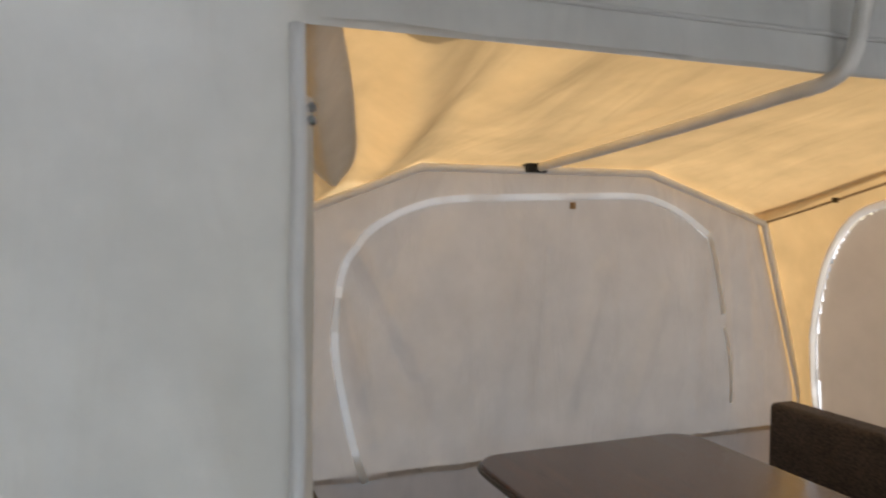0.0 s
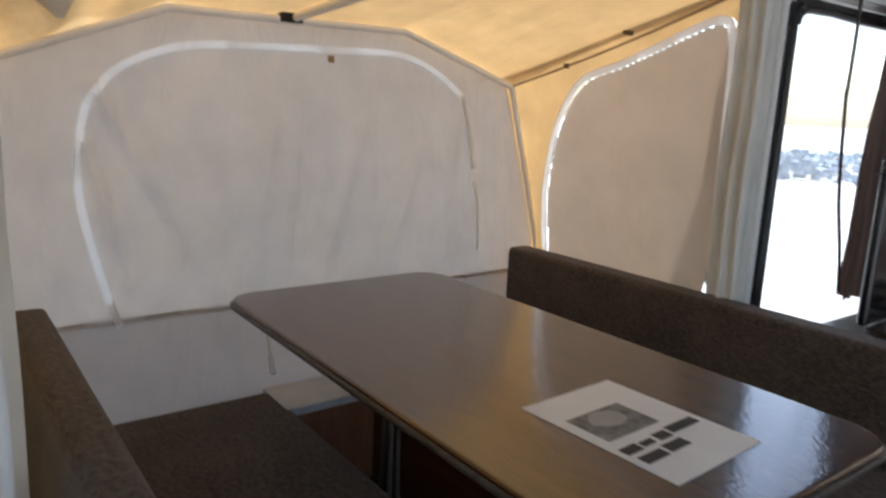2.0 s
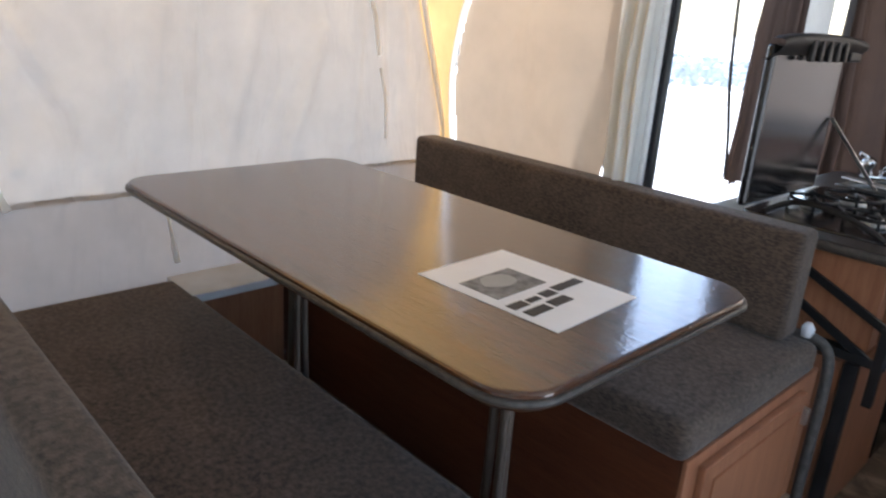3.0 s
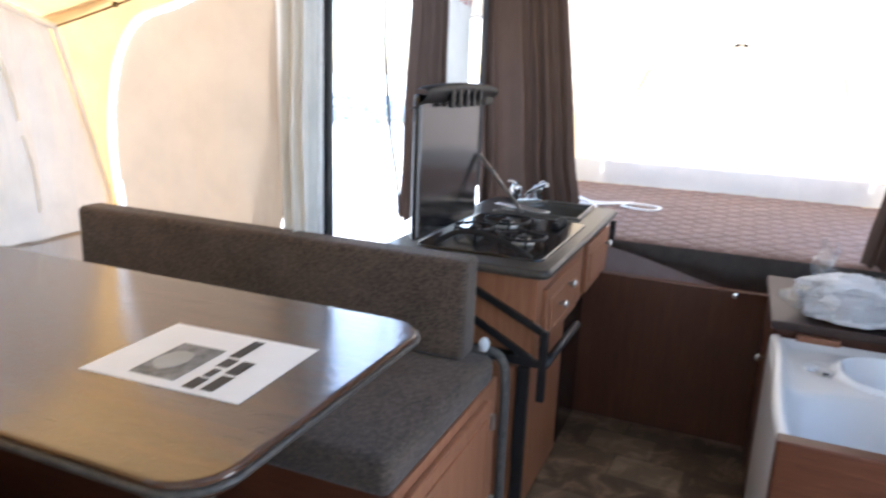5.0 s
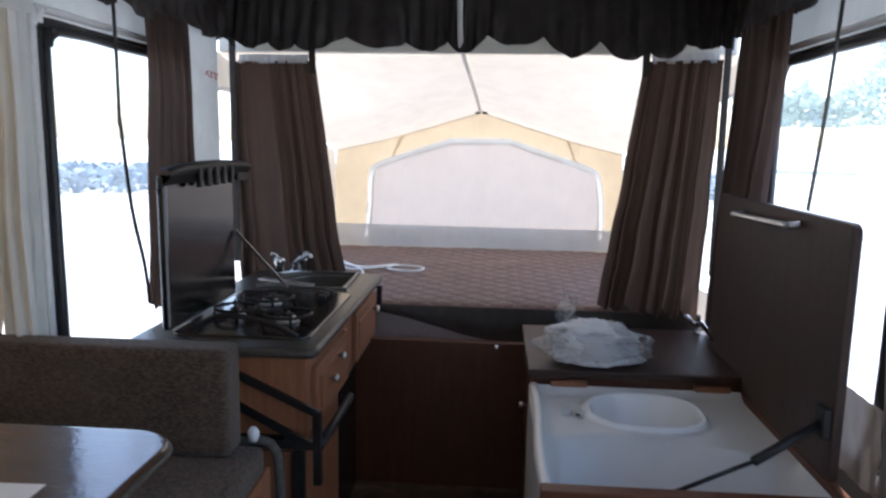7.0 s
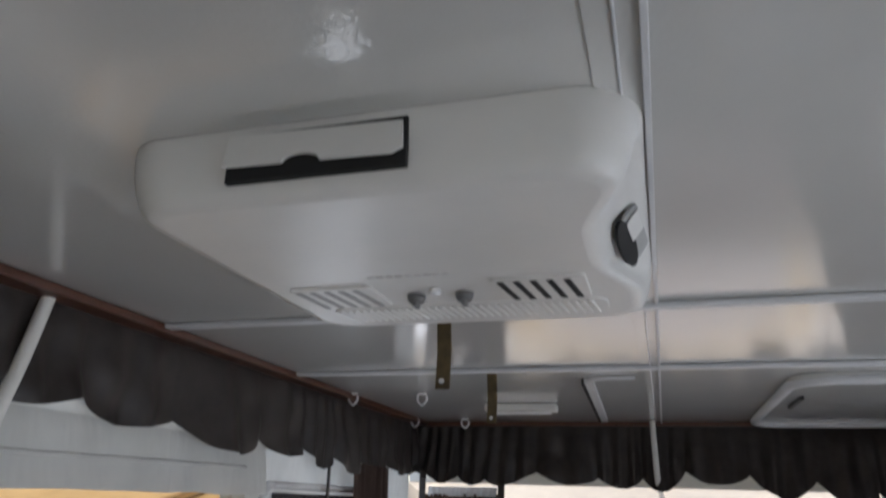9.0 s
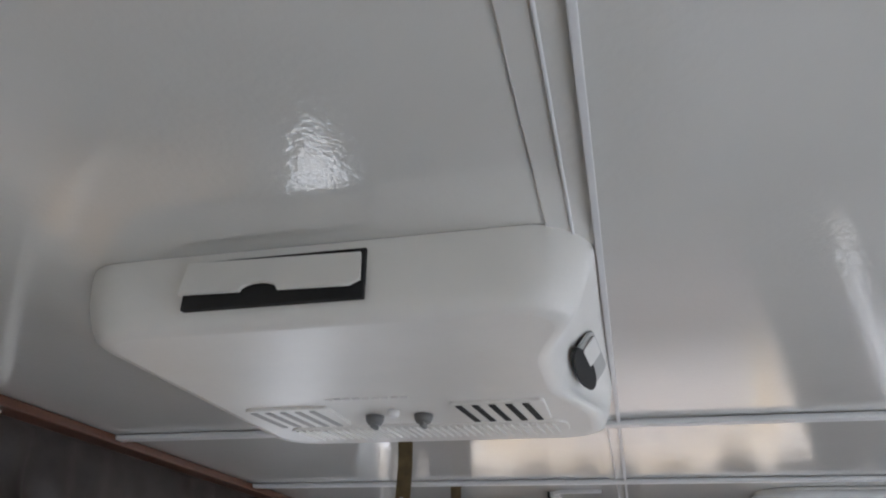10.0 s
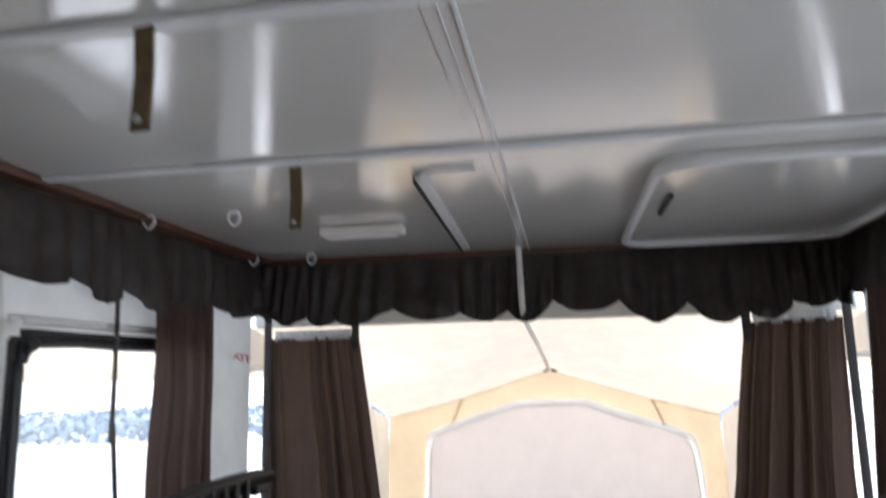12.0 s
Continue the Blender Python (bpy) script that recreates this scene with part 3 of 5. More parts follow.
setting("slide_end_wall", open_along(grid(240, 110, end_pt), ZIP_END, 0.006), M["flap"], "grey-beige cloth end wall of the slide-out", "wall")
ROOF0 = [(0.79, 1.352), (1.238, 1.53), (1.907, 1.535), (2.342, 1.398)]
ROOF1 = [(0.77, 1.66), (1.28, 1.66), (1.90, 1.665), (2.405, 1.664)]


def poly_at(pts, u):
    s = u * (len(pts) - 1)
    i = min(int(s), len(pts) - 2)
    f = s - i
    return tuple(a + (b - a) * f for a, b in zip(pts[i], pts[i + 1]))


def roof_pt(u, v):
    (y0, z0), (y1, z1) = poly_at(ROOF0, u), poly_at(ROOF1, u)
    x = XS - 0.07 + (XL + 0.05 - XS) * v
    pull = max(0, 1 - u * 2.2)
    sag = 0.010 * wave(y0 * 3, v * 1.2) * math.sin(math.pi * v) + pull * 0.050 * math.sin(40 * u + 6 * v + 1.5 * wave(u * 9, v * 2)) * math.sin(math.pi * v) ** 0.7
    return (x, y0 + (y1 - y0) * v, z0 + (z1 - z0) * v + sag)


setting("slide_roof", grid(140, 40, roof_pt), M["roof_tan"], "sunlit tan tent cloth roof of the slide-out", "roof")


def side_surface(x, z, ya, yb, yc):
    u = (x - XS) / (XL - XS)
    v = (z - 0.17) / (1.404 + 0.264 * u - 0.17)
    flare = 0.27 * min(1 - v, 0.42) * max(0.0, 1 - max(0.0, u) / 0.2) if yc > 2 else 0.0
    return (ya + (yb - ya) * u) * v + yc * (1 - v) + flare + 0.012 * wave(u * 5, v * 2, ya) + 0.008 * math.sin(14 * (u - 0.4 * v)) * (1 - v)


def side_pt(ya, yb, yc):
    def at(u, v):
        x = XS - 0.03 + (XL + 0.01 - XS) * u
        z = 0.17 + (1.404 + 0.264 * (x - XS) / (XL - XS) - 0.17) * v * 1.035
        return (x, side_surface(x, z, ya, yb, yc), z)
    return at


def side_y(x, z):
    return side_surface(x, z, 2.335, 2.40, 2.43)


SW = [(-0.806, 0.80), (-0.806, 0.90), (-0.812, 1.05), (-0.795, 1.19), (-0.760, 1.32), (-0.682, 1.425), (-0.55, 1.468), (-0.42, 1.515), (-0.30, 1.560), (-0.255, 1.568), (-0.232, 1.545), (-0.222, 1.45), (-0.225, 1.20), (-0.222, 0.92)]
SWD = [(p.x, p.z) for p in smooth_path([(a, 0, c) for a, c in SW], 4)]
CX, CZ = -0.52, 1.10
SWC = [(CX + (a - CX) * 1.015, CZ + (c - CZ) * 1.015) for a, c in SWD] + [(-0.22, 0.70), (-0.81, 0.70)]
SWF = [(CX + (a - CX) * 0.975, CZ + (c - CZ) * 0.975) for a, c in SWD] + [(-0.225, 0.66), (-0.80, 0.66)]
bm = grid(120, 150, side_pt(2.335, 2.40, 2.43))
bmesh.ops.delete(bm, geom=[f for f in bm.faces if inside(SWC, f.calc_center_median().x, f.calc_center_median().z)], context="FACES")
setting("slide_side_wall_far", bm, M["roof_tan"], "tan tent cloth side of the slide-out", "wall")
setting("slide_side_wall_near", grid(40, 40, side_pt(0.81, 0.80, 0.74)), M["roof_tan"], "tan tent cloth side of the slide-out", "wall")

# frame tube round the end wall, seam and support pole
frame_line = [(XS + 0.004, 0.70, 0.62), (XS + 0.004, 0.81, 1.360), (XS + 0.004, 1.238, 1.526), (XS + 0.004, 1.907, 1.533), (XS + 0.004, 2.330, 1.398), (XS + 0.018, 2.468, 0.90), (XS + 0.018, 2.545, 0.60)]
dense = []
for a, c in zip(frame_line, frame_line[1:]):
    dense += [Vector(a).lerp(Vector(c), k / 8) for k in range(8)]
setting("trim_slide_frame", tube([p + Vector((0.012, 0, 0)) for p in dense], 0.0105, 8), M["cordwhite"], "white sleeve over the slide-out frame tube", "trim", True)
setting("trim_roof_seam", tube([Vector((XS + 0.01, 2.326, 1.398)).lerp(Vector((XL - 0.03, 2.392, 1.660)), k / 10) + Vector((0, 0, -0.012 * math.sin(math.pi * k / 10))) for k in range(11)], 0.0032, 6), M["pole_tan"], "brown stitched seam at the roof edge", "trim", True)
pole = thing("support_pole", "bent cream metal pole under the slide-out roof", "pole")
part("tube", tube(smooth_path([(-0.978, 1.556, 1.535), (-0.70, 1.555, 1.553), (-0.40, 1.554, 1.575), (-0.20, 1.553, 1.592), (-0.105, 1.553, 1.602), (-0.072, 1.557, 1.635), (-0.070, 1.575, 1.72), (-0.080, 1.605, 1.80), (-0.095, 1.642, 1.912)], 6), 0.0115, 10), M["pole"], pole, "", True)
part("clip", box(-0.985, -0.955, 1.515, 1.575, 1.522, 1.548, 0.004), M["matteblack"], pole, "black plastic clip")
part("foot", box(-0.125, -0.065, 1.62, 1.665, 1.905, 1.916, 0.003), M["matteblack"], pole, "dark metal mounting foot")

# zips
zip_pts = [(1.105, 0.76)] + ZIP_LINE
endzip = thing("end_window_zip", "white zip tape round the rolled-down end window", "zip")
part("tape", ribbon([(end_x(p.y, p.z) + 0.007, p.y, p.z) for p in smooth_path([(0, a, c) for a, c in zip_pts], 5)], 0.0185, 0.004, (1, 0, 0)), M["ziptape"], endzip)
part("tape", ribbon([(end_x(p.y, p.z) + 0.007, p.y, p.z) for p in smooth_path([(0, 2.130, 1.36), (0, 2.165, 1.28), (0, 2.195, 1.13)], 5)], 0.014, 0.004, (1, 0, 0)), M["ziptape"], endzip)
part("tape", ribbon([(end_x(p.y, p.z) + 0.007, p.y, p.z) for p in smooth_path([(0, 2.200, 1.09), (0, 2.225, 0.99), (0, 2.235, 0.86)], 5)], 0.008, 0.004, (1, 0, 0)), M["ziptape"], endzip)
part("care_tag", box(end_x(1.68, 1.44) + 0.004, end_x(1.68, 1.44) + 0.007, 1.672, 1.690, 1.432, 1.450, 0), M["pole_tan"], endzip, "small tan sewn tag")
sidezip = thing("side_window_zip", "white zip tape round the side window flap", "zip")
part("tape", ribbon([(p.x, side_y(p.x, p.z) - 0.012 + 0.003 * wave(p.x * 9, p.z * 9), p.z) for p in smooth_path([(a, 0, c) for a, c in SW], 5)], 0.021, 0.004, (0, 1, 0)), M["ziptape"], sidezip)
part("slider", box(-0.230, -0.212, side_y(-0.22, 0.92) - 0.024, side_y(-0.22, 0.92) - 0.015, 0.895, 0.935, 0.003), M["chrome"], sidezip, "small metal zip pull")


def flap_pt(u, v):
    x, z = -0.83 + 0.63 * u, 0.66 + 0.92 * v
    deep = 0.110 * math.sin(13 * (x + 0.75 * z)) * max(0, 1.45 - z) * max(0, u - 0.35)
    return (x, side_y(x, z) - 0.004 + deep, z)


bm = grid(100, 130, flap_pt)
bmesh.ops.delete(bm, geom=[f for f in bm.faces if not inside(SWF, f.calc_center_median().x, f.calc_center_median().z)], context="FACES")
setting("side_window_flap", bm, M["side_flap"], "brownish-grey cloth flap over the side window", "trim")
setting("trim_skirt", grid(80, 8, lambda u, v: (XS - 0.012 + 0.010 * wave(u * 12, v * 2), 0.70 + 1.80 * u, 0.17 + 0.605 * v)), M["vinyl_skirt"], "grey cloth skirt along the foot of the end wall", "trim")
cord = thing("pull_cord", "short cream cord hanging at the end wall", "cord")
part("cord", tube(smooth_path([(-0.962, 1.470, 0.73), (-0.957, 1.476, 0.67), (-0.955, 1.482, 0.62), (-0.957, 1.490, 0.57)], 5), [0.005] * 10 + [0.009] * 6, 6), M["cordwhite"], cord, "", True)
for x, z in ((-0.53, 1.548), (-0.545, 1.552), (-0.75, 1.462)):
    g = thing("sewn_tag", "tiny dark tag sewn to the roof seam", "tag", "roof seam tags")
    part("cloth", box(x, x + 0.009, side_y(x, z) - 0.025, side_y(x, z) - 0.01, z - 0.006, z + 0.008, 0), M["strap"], g)

# ---- dinette ----
table = thing("dinette_table", "dark brown laminate dinette table with folding legs", "table")
part("tabletop", slab(rounded(-0.80, 0.44, 1.297, 1.907, 0.075, 9), 0.836, 0.862, 0.007, 3), M["table"], table)
part("edge_band", tube([(x, y, 0.849) for x, y in rounded(-0.801, 0.441, 1.296, 1.908, 0.076, 9)], 0.006, 6, closed=True), M["counter"], table, "dark rubber edge moulding", True)
for x in (0.17, -0.505):
    for dx, dy in ((-0.013, -0.013), (0.013, -0.013), (0.0, 0.015)):
        part("leg", tube(smooth_path([(x + dx * 3.2, 1.60 + dy * 3.2, 0.832), (x + dx * 1.3, 1.60 + dy * 1.3, 0.75), (x + dx, 1.60 + dy, 0.55), (x + dx * 1.6, 1.60 + dy * 1.6, 0.171)], 4), 0.0085, 10), M["legmetal"], table, "bronze-grey metal tube leg", True)
    part("bracket", box(x - 0.08, x + 0.08, 1.52, 1.68, 0.826, 0.8355, 0.002), M["matteblack"], table)


def knob(parent, at, axis, r=0.013, material="brass"):
    c, a = Vector(at), Vector(axis)
    return part("knob", tube([c, c + a * 0.012, c + a * 0.014, c + a * 0.022, c + a * 0.027], [r * 0.45, r * 0.45, r * 0.95, r, r * 0.6], 12), M[material], parent, "small round metal knob", True)


def panel_door(name, parent, x, y0, y1, z0, z1, mat="oak"):
    """A framed door or drawer front on a face that looks along +x."""
    d = part(name, box(x, x + 0.016, y0, y1, z0, z1, 0.004), M[mat], parent)
    m = min(0.035, (z1 - z0) * 0.22)
    part("raised_panel", box(x + 0.0165, x + 0.0205, y0 + m, y1 - m, z0 + m, z1 - m, 0.004), M[mat], d)
    return d


for nm, y0, y1, b0, b1, zt in (("far", 1.79, 2.40, 2.285, 2.375, 0.882), ("near", 0.86, 1.50, 0.862, 0.936, 0.858)):
    bench = thing("dinette_bench", "brown tweed cushioned bench on a wooden base", "bench", "dinette benches")
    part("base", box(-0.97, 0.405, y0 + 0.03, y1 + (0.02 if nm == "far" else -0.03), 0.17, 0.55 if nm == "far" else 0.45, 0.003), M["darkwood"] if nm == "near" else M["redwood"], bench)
    part("seat_cushion", box(-0.95, 0.42, y0, y1 - 0.02, 0.552 if nm == "far" else 0.452, 0.628 if nm == "far" else 0.53, 0.03, 5), M["seat"], bench, "brown tweed seat cushion", True)
    part("back_cushion", box(-0.90, 0.365, b0, b1, 0.628 if nm == "far" else 0.53, zt, 0.022, 5), M["seat"], bench, "brown tweed back cushion", True)
    if nm == "far":
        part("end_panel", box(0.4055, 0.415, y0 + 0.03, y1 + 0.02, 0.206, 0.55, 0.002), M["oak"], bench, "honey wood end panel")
        d = panel_door("door", bench, 0.4155, 1.865, 2.33, 0.225, 0.525)
        knob(d, (0.432, 1.93, 0.305), (1, 0, 0))
        part("latch", box(0.42, 0.44, 2.335, 2.35, 0.44, 0.48, 0.002), M["alu"], bench)
setting("slide_end_panel", box(-0.962, -0.945, 1.46, 1.815, 0.17, 0.505, 0.002), M["oak"], "honey wood panel between the benches", "wall")
setting("trim_ledge", box(-0.965, -0.80, 1.46, 1.815, 0.506, 0.53, 0.004), M["ledge"], "pale grey ledge between the benches", "trim")

flyer = thing("flyer", "white paper flyer with a grey photo and black heading", "paper")
A, D, Bc = Vector((0.058, 1.476, 0)), Vector((0.345, 1.489, 0)), Vector((0.047, 1.692, 0))
ex, ey = (D - A).normalized(), (Bc - A).normalized()


def on_paper(name, a0, a1, b0, b1, z, mat, label=""):
    q = [A + ex * a + ey * b_ for a, b_ in ((a0, b0), (a1, b0), (a1, b1), (a0, b1))]
    part(name, slab([(p.x, p.y) for p in q], z, z + 0.0008, 0), mat, flyer, label)


on_paper("sheet", 0, 0.283, 0, 0.216, 0.8625, M["paper"])
on_paper("photo", 0.073, 0.155, 0.022, 0.145, 0.8637, M["greyink"], "grey printed photograph")
shape = [A + ex * (0.104 + 0.026 * math.cos(k * math.tau / 14) * (1 + 0.3 * wave(k * 0.9, 2.0))) + ey * (0.082 + 0.036 * math.sin(k * math.tau / 14) * (1 + 0.35 * wave(k * 0.8, 7.0))) for k in range(14)]
part("photo_light", slab([(p.x, p.y) for p in shape], 0.8647, 0.8652, 0), M["slitgrey"], flyer, "pale shape in the photograph")
for a0, a1, b0, b1 in ((0.178, 0.197, 0.012, 0.048), (0.181, 0.194, 0.054, 0.082), (0.176, 0.196, 0.092, 0.122), (0.172, 0.191, 0.130, 0.200), (0.208, 0.228, 0.015, 0.066), (0.205, 0.226, 0.075, 0.122)):
    on_paper("heading_bar", a0, a1, b0, b1, 0.8637, M["ink"], "black printed bar")

# ---- galley ----
galley = thing("galley_cabinet", "honey wood galley cabinet with drawers and stove", "cabinet")
part("upper_body", box(0.435, 0.465, 3.2505, 3.575, 0.6755, 0.784, 0.002, 2, box(0.0, 0.465, 3.2505, 3.575, 0.565, 0.675, 0.002, 2, box(0.0, 0.465, 2.575, 3.25, 0.565, 0.784, 0.003))), M["oak"], galley)
part("lower_body", box(0.0, 0.425, 2.56, 3.38, 0.0, 0.525, 0.003), M["oak"], galley)
part("plinth", box(0.02, 0.40, 2.58, 3.42, 0.5255, 0.5645, 0), M["matteblack"], galley)
SINK_HOLE = [(0.115, 3.285), (0.395, 3.285), (0.405, 3.30), (0.398, 3.565), (0.38, 3.582), (0.235, 3.582), (0.21, 3.57), (0.118, 3.43), (0.105, 3.40), (0.105, 3.30)]
worktop = part("worktop", holed(rounded(-0.01, 0.492, 2.55, 3.605, 0.02), [SINK_HOLE, rounded(0.085, 0.445, 2.64, 3.19, 0.03)], lambda a, c: (a, c, 0.815)), M["counter"], galley, "dark speckled laminate worktop")
part("worktop_edge", tube([(x, y, 0.801) for x, y in rounded(-0.012, 0.490, 2.552, 3.603, 0.02)], 0.0135, 8, closed=True), M["counter"], galley, "", True)
d = panel_door("drawer", galley, 0.4655, 2.63, 3.03, 0.575, 0.74)
knob(d, (0.484, 2.765, 0.664), (1, 0, 0))
knob(d, (0.484, 2.765 + 0.10, 0.70), (1, 0, 0))
d = panel_door("drawer", galley, 0.4655, 3.17, 3.56, 0.58, 0.755)
knob(d, (0.484, 3.47, 0.705), (1, 0, 0))
part("door", box(0.4255, 0.44, 2.64, 3.06, 0.03, 0.51, 0.004), M["oak"], galley)
part("fridge_front", box(0.4255, 0.438, 3.09, 3.37, 0.03, 0.50, 0.004), M["black"], galley, "glossy black fridge front")
# black folding brackets at the near end
for p, q in (((0.20, 0.775), (0.505, 0.634)), ((0.20, 0.695), (0.485, 0.545))):
    part("brace", ribbon([(p[0], 2.556, p[1]), (q[0], 2.556, q[1])], 0.020, 0.010, (0, 1, 0)), M["matteblack"], galley, "black folding steel brace")
part("brace", ribbon([(0.18, 2.554, 0.552), (0.492, 2.554, 0.548)], 0.022, 0.010, (0, 1, 0)), M["matteblack"], galley, "black folding steel brace")
part("upright", box(0.488, 0.510, 2.545, 2.568, 0.44, 0.645, 0.003), M["matteblack"], galley, "black steel upright")
part("upright", box(0.43, 0.462, 2.548, 2.575, 0.0, 0.53, 0.003), M["matteblack"], galley, "black steel upright")
part("front_rail", tube([(0.505, 2.555, 0.548), (0.505, 2.95, 0.540)], 0.013, 8), M["matteblack"], galley, "black steel rail", True)
part("far_bracket", box(0.48, 0.50, 3.585, 3.602, 0.50, 0.77, 0.003), M["matteblack"], galley)
# sink bowl
SC = Vector((0.265, 3.425))


def sink_pt(u, v):
    """The hole's outline drawn in towards a rounded floor."""
    n = len(SINK_HOLE)
    s = u * n
    i = int(s) % n
    a, c = Vector(SINK_HOLE[i]), Vector(SINK_HOLE[(i + 1) % n])
    p = a.lerp(c, s - int(s))
    k = 1.03 - 0.15 * min(1, v / 0.6) ** 2.0 - 0.88 * max(0, v - 0.6) / 0.4
    q = SC + (p - SC) * k
    return (q.x, q.y, 0.818 - 0.14 * min(1, max(0.0, v - 0.05) / 0.55) ** 0.8)


sink = part("sink", grid(60, 20, sink_pt), M["sinkgrey"], galley, "dark grey plastic sink bowl", True)
part("rim", tube(smooth_path([(SC.x + (x - SC.x) * 1.03, SC.y + (y - SC.y) * 1.03, 0.818) for x, y in SINK_HOLE], 4, True), 0.007, 8, closed=True), M["sinkgrey"], sink, "", True)

faucet = thing("kitchen_tap", "chrome two-handle tap behind the sink", "tap")
TD = Vector((0.075, 0.048, 0)).normalized()          # along the tap's base
TC = Vector((0.140, 3.548, 0.817))
base = part("base", slab(rounded(-0.062, 0.062, -0.022, 0.022, 0.018), 0.0, 0.016, 0.005), M["chrome"], faucet, "", True)
base.matrix_basis = Matrix.Translation(TC) @ Matrix.Rotation(math.atan2(TD.y, TD.x), 4, "Z")
part("spout", tube(smooth_path([TC + Vector((0, 0, 0.012)), TC + Vector((0.004, -0.004, 0.035)), TC + Vector((0.03, -0.015, 0.055)), TC + Vector((0.070, -0.030, 0.078)), TC + Vector((0.086, -0.036, 0.084)), TC + Vector((0.092, -0.040, 0.072))], 6), 0.009, 10), M["chrome"], faucet, "", True)
for k in (-1, 1):
    c = TC + TD * 0.045 * k
    h = part("handle", tube([c + Vector((0, 0, z)) for z in (0.012, 0.036, 0.050, 0.066, 0.076)], [0.023, 0.017, 0.025, 0.023, 0.010], 12), M["chrome"], faucet, "", True)
    part("lever", tube([c + Vector((0, 0, 0.070)), c + Vector((0.016 * k, -0.012, 0.082)), c + Vector((0.030 * k, -0.020, 0.086))], [0.009, 0.008, 0.010], 8), M["chrome"], h, "", True)

stove = thing("stove", "black three-burner gas stove with a raised cover", "stove")
part("hob", slab(rounded(0.07, 0.460, 2.625, 3.205, 0.03), 0.805, 0.822, 0.005), M["black"], stove, "glossy black enamel hob")
for x, y, r in ((0.355, 2.785, 0.046), (0.180, 2.835, 0.040), (0.235, 2.995, 0.050)):
    bn = part("burner", tube([(x, y, 0.8225), (x, y, 0.832), (x, y, 0.836), (x, y, 0.842)], [r * 0.75, r * 0.7, r * 0.5, r * 0.42], 18), M["alu"], stove, "round metal burner", True)
    part("cap", disc((x, y, 0.8425), (0, 0, 1), r * 0.4, 0.006, 16, 0.002), M["matteblack"], bn)
    for k in range(4):
        t = math.tau * k / 4 + 0.4
        a, c = math.cos(t), math.sin(t)
        part("grate", tube([(x + a * r * 1.55, y + c * r * 1.55, 0.823), (x + a * r * 1.5, y + c * r * 1.5, 0.856), (x + a * r * 0.4, y + c * r * 0.4, 0.858)], 0.0045, 6), M["matteblack"], stove)
    part("grate", tube([(x + 1.5 * r * math.cos(k * math.tau / 24), y + 1.5 * r * math.sin(k * math.tau / 24), 0.848) for k in range(24)], 0.005, 6, closed=True), M["matteblack"], stove, "", True)
for k in range(3):
    part("knob", disc((0.385, 3.07 + 0.045 * k, 0.822), (0, 0, 1), 0.016, 0.02, 14, 0.004), M["matteblack"], stove)
lid = part("cover", box(0.085, 0.11, 2.555, 3.03, 0.845, 1.255, 0.012, 3), M["black"], stove, "raised black steel cover")
hood = part("top_edge", grid(24, 10, lambda u, v: (0.075 + 0.055 * math.sin(v * math.pi * 0.9) ** 0.7 + 0.01, 2.53 + 0.585 * u, 1.215 + 0.072 * math.sin(v * 1.75) * (0.75 + 0.25 * math.sin(math.pi * u) ** 0.5))), M["matteblack"], lid, "moulded black edge", True)
for k in range(5):
    part("rib", box(0.128, 0.142, 2.70 + 0.058 * k, 2.722 + 0.058 * k, 1.215, 1.268, 0.004), M["matteblack"], hood)
part("side_edge", box(0.08, 0.125, 3.03, 3.12, 1.215, 1.262, 0.006), M["matteblack"], lid)
part("stay", ribbon([(0.115, 3.02, 1.055), (0.24, 3.16, 0.845)], 0.010, 0.004, (0, 1, 0)), M["alu"], stove, "steel cover stay")
part("hose", tube(smooth_path([(0.14, 2.62, 0.835), (0.20, 2.64, 0.868), (0.29, 2.63, 0.872), (0.38, 2.62, 0.85), (0.43, 2.62, 0.825)], 6), 0.008, 8), M["matteblack"], stove, "black rubber hose", True)
tray = thing("spill_tray", "narrow pale metal tray lying on the stove grate", "tray")
part("plate", slab([(0.135, 3.222), (0.128, 3.190), (0.325, 3.105), (0.348, 3.112), (0.345, 3.135), (0.25, 3.180)], 0.860, 0.866, 0.002), M["alu"], tray)

gap = thing("foam_seal", "grey foam strip hanging beside the bench", "seal")
part("strip", tube(smooth_path([(0.30, 2.46, 0.585), (0.36, 2.462, 0.60), (0.405, 2.465, 0.585), (0.422, 2.468, 0.52), (0.424, 2.47, 0.30), (0.424, 2.475, 0.02)], 6), 0.013, 8), M["felt"], gap, "", True)
bolt = thing("plug", "white plastic plug on the foam strip", "plug")
part("cap", tube([(0.361, 2.458, 0.60), (0.361, 2.458, 0.622), (0.361, 2.458, 0.634)], [0.014, 0.015, 0.008], 10), M["cordwhite"], bolt, "", True)

# ---- wet bath ----
wc = thing("wet_bath", "white moulded wet bath unit with a toilet bowl", "toilet")


def bowl_r(x, y):
    """1 on the rim of the bowl, a rounded oblong."""
    return (abs((x - 1.385) / 0.148) ** 2.5 + abs((y - 2.748) / 0.122) ** 2.5) ** 0.4


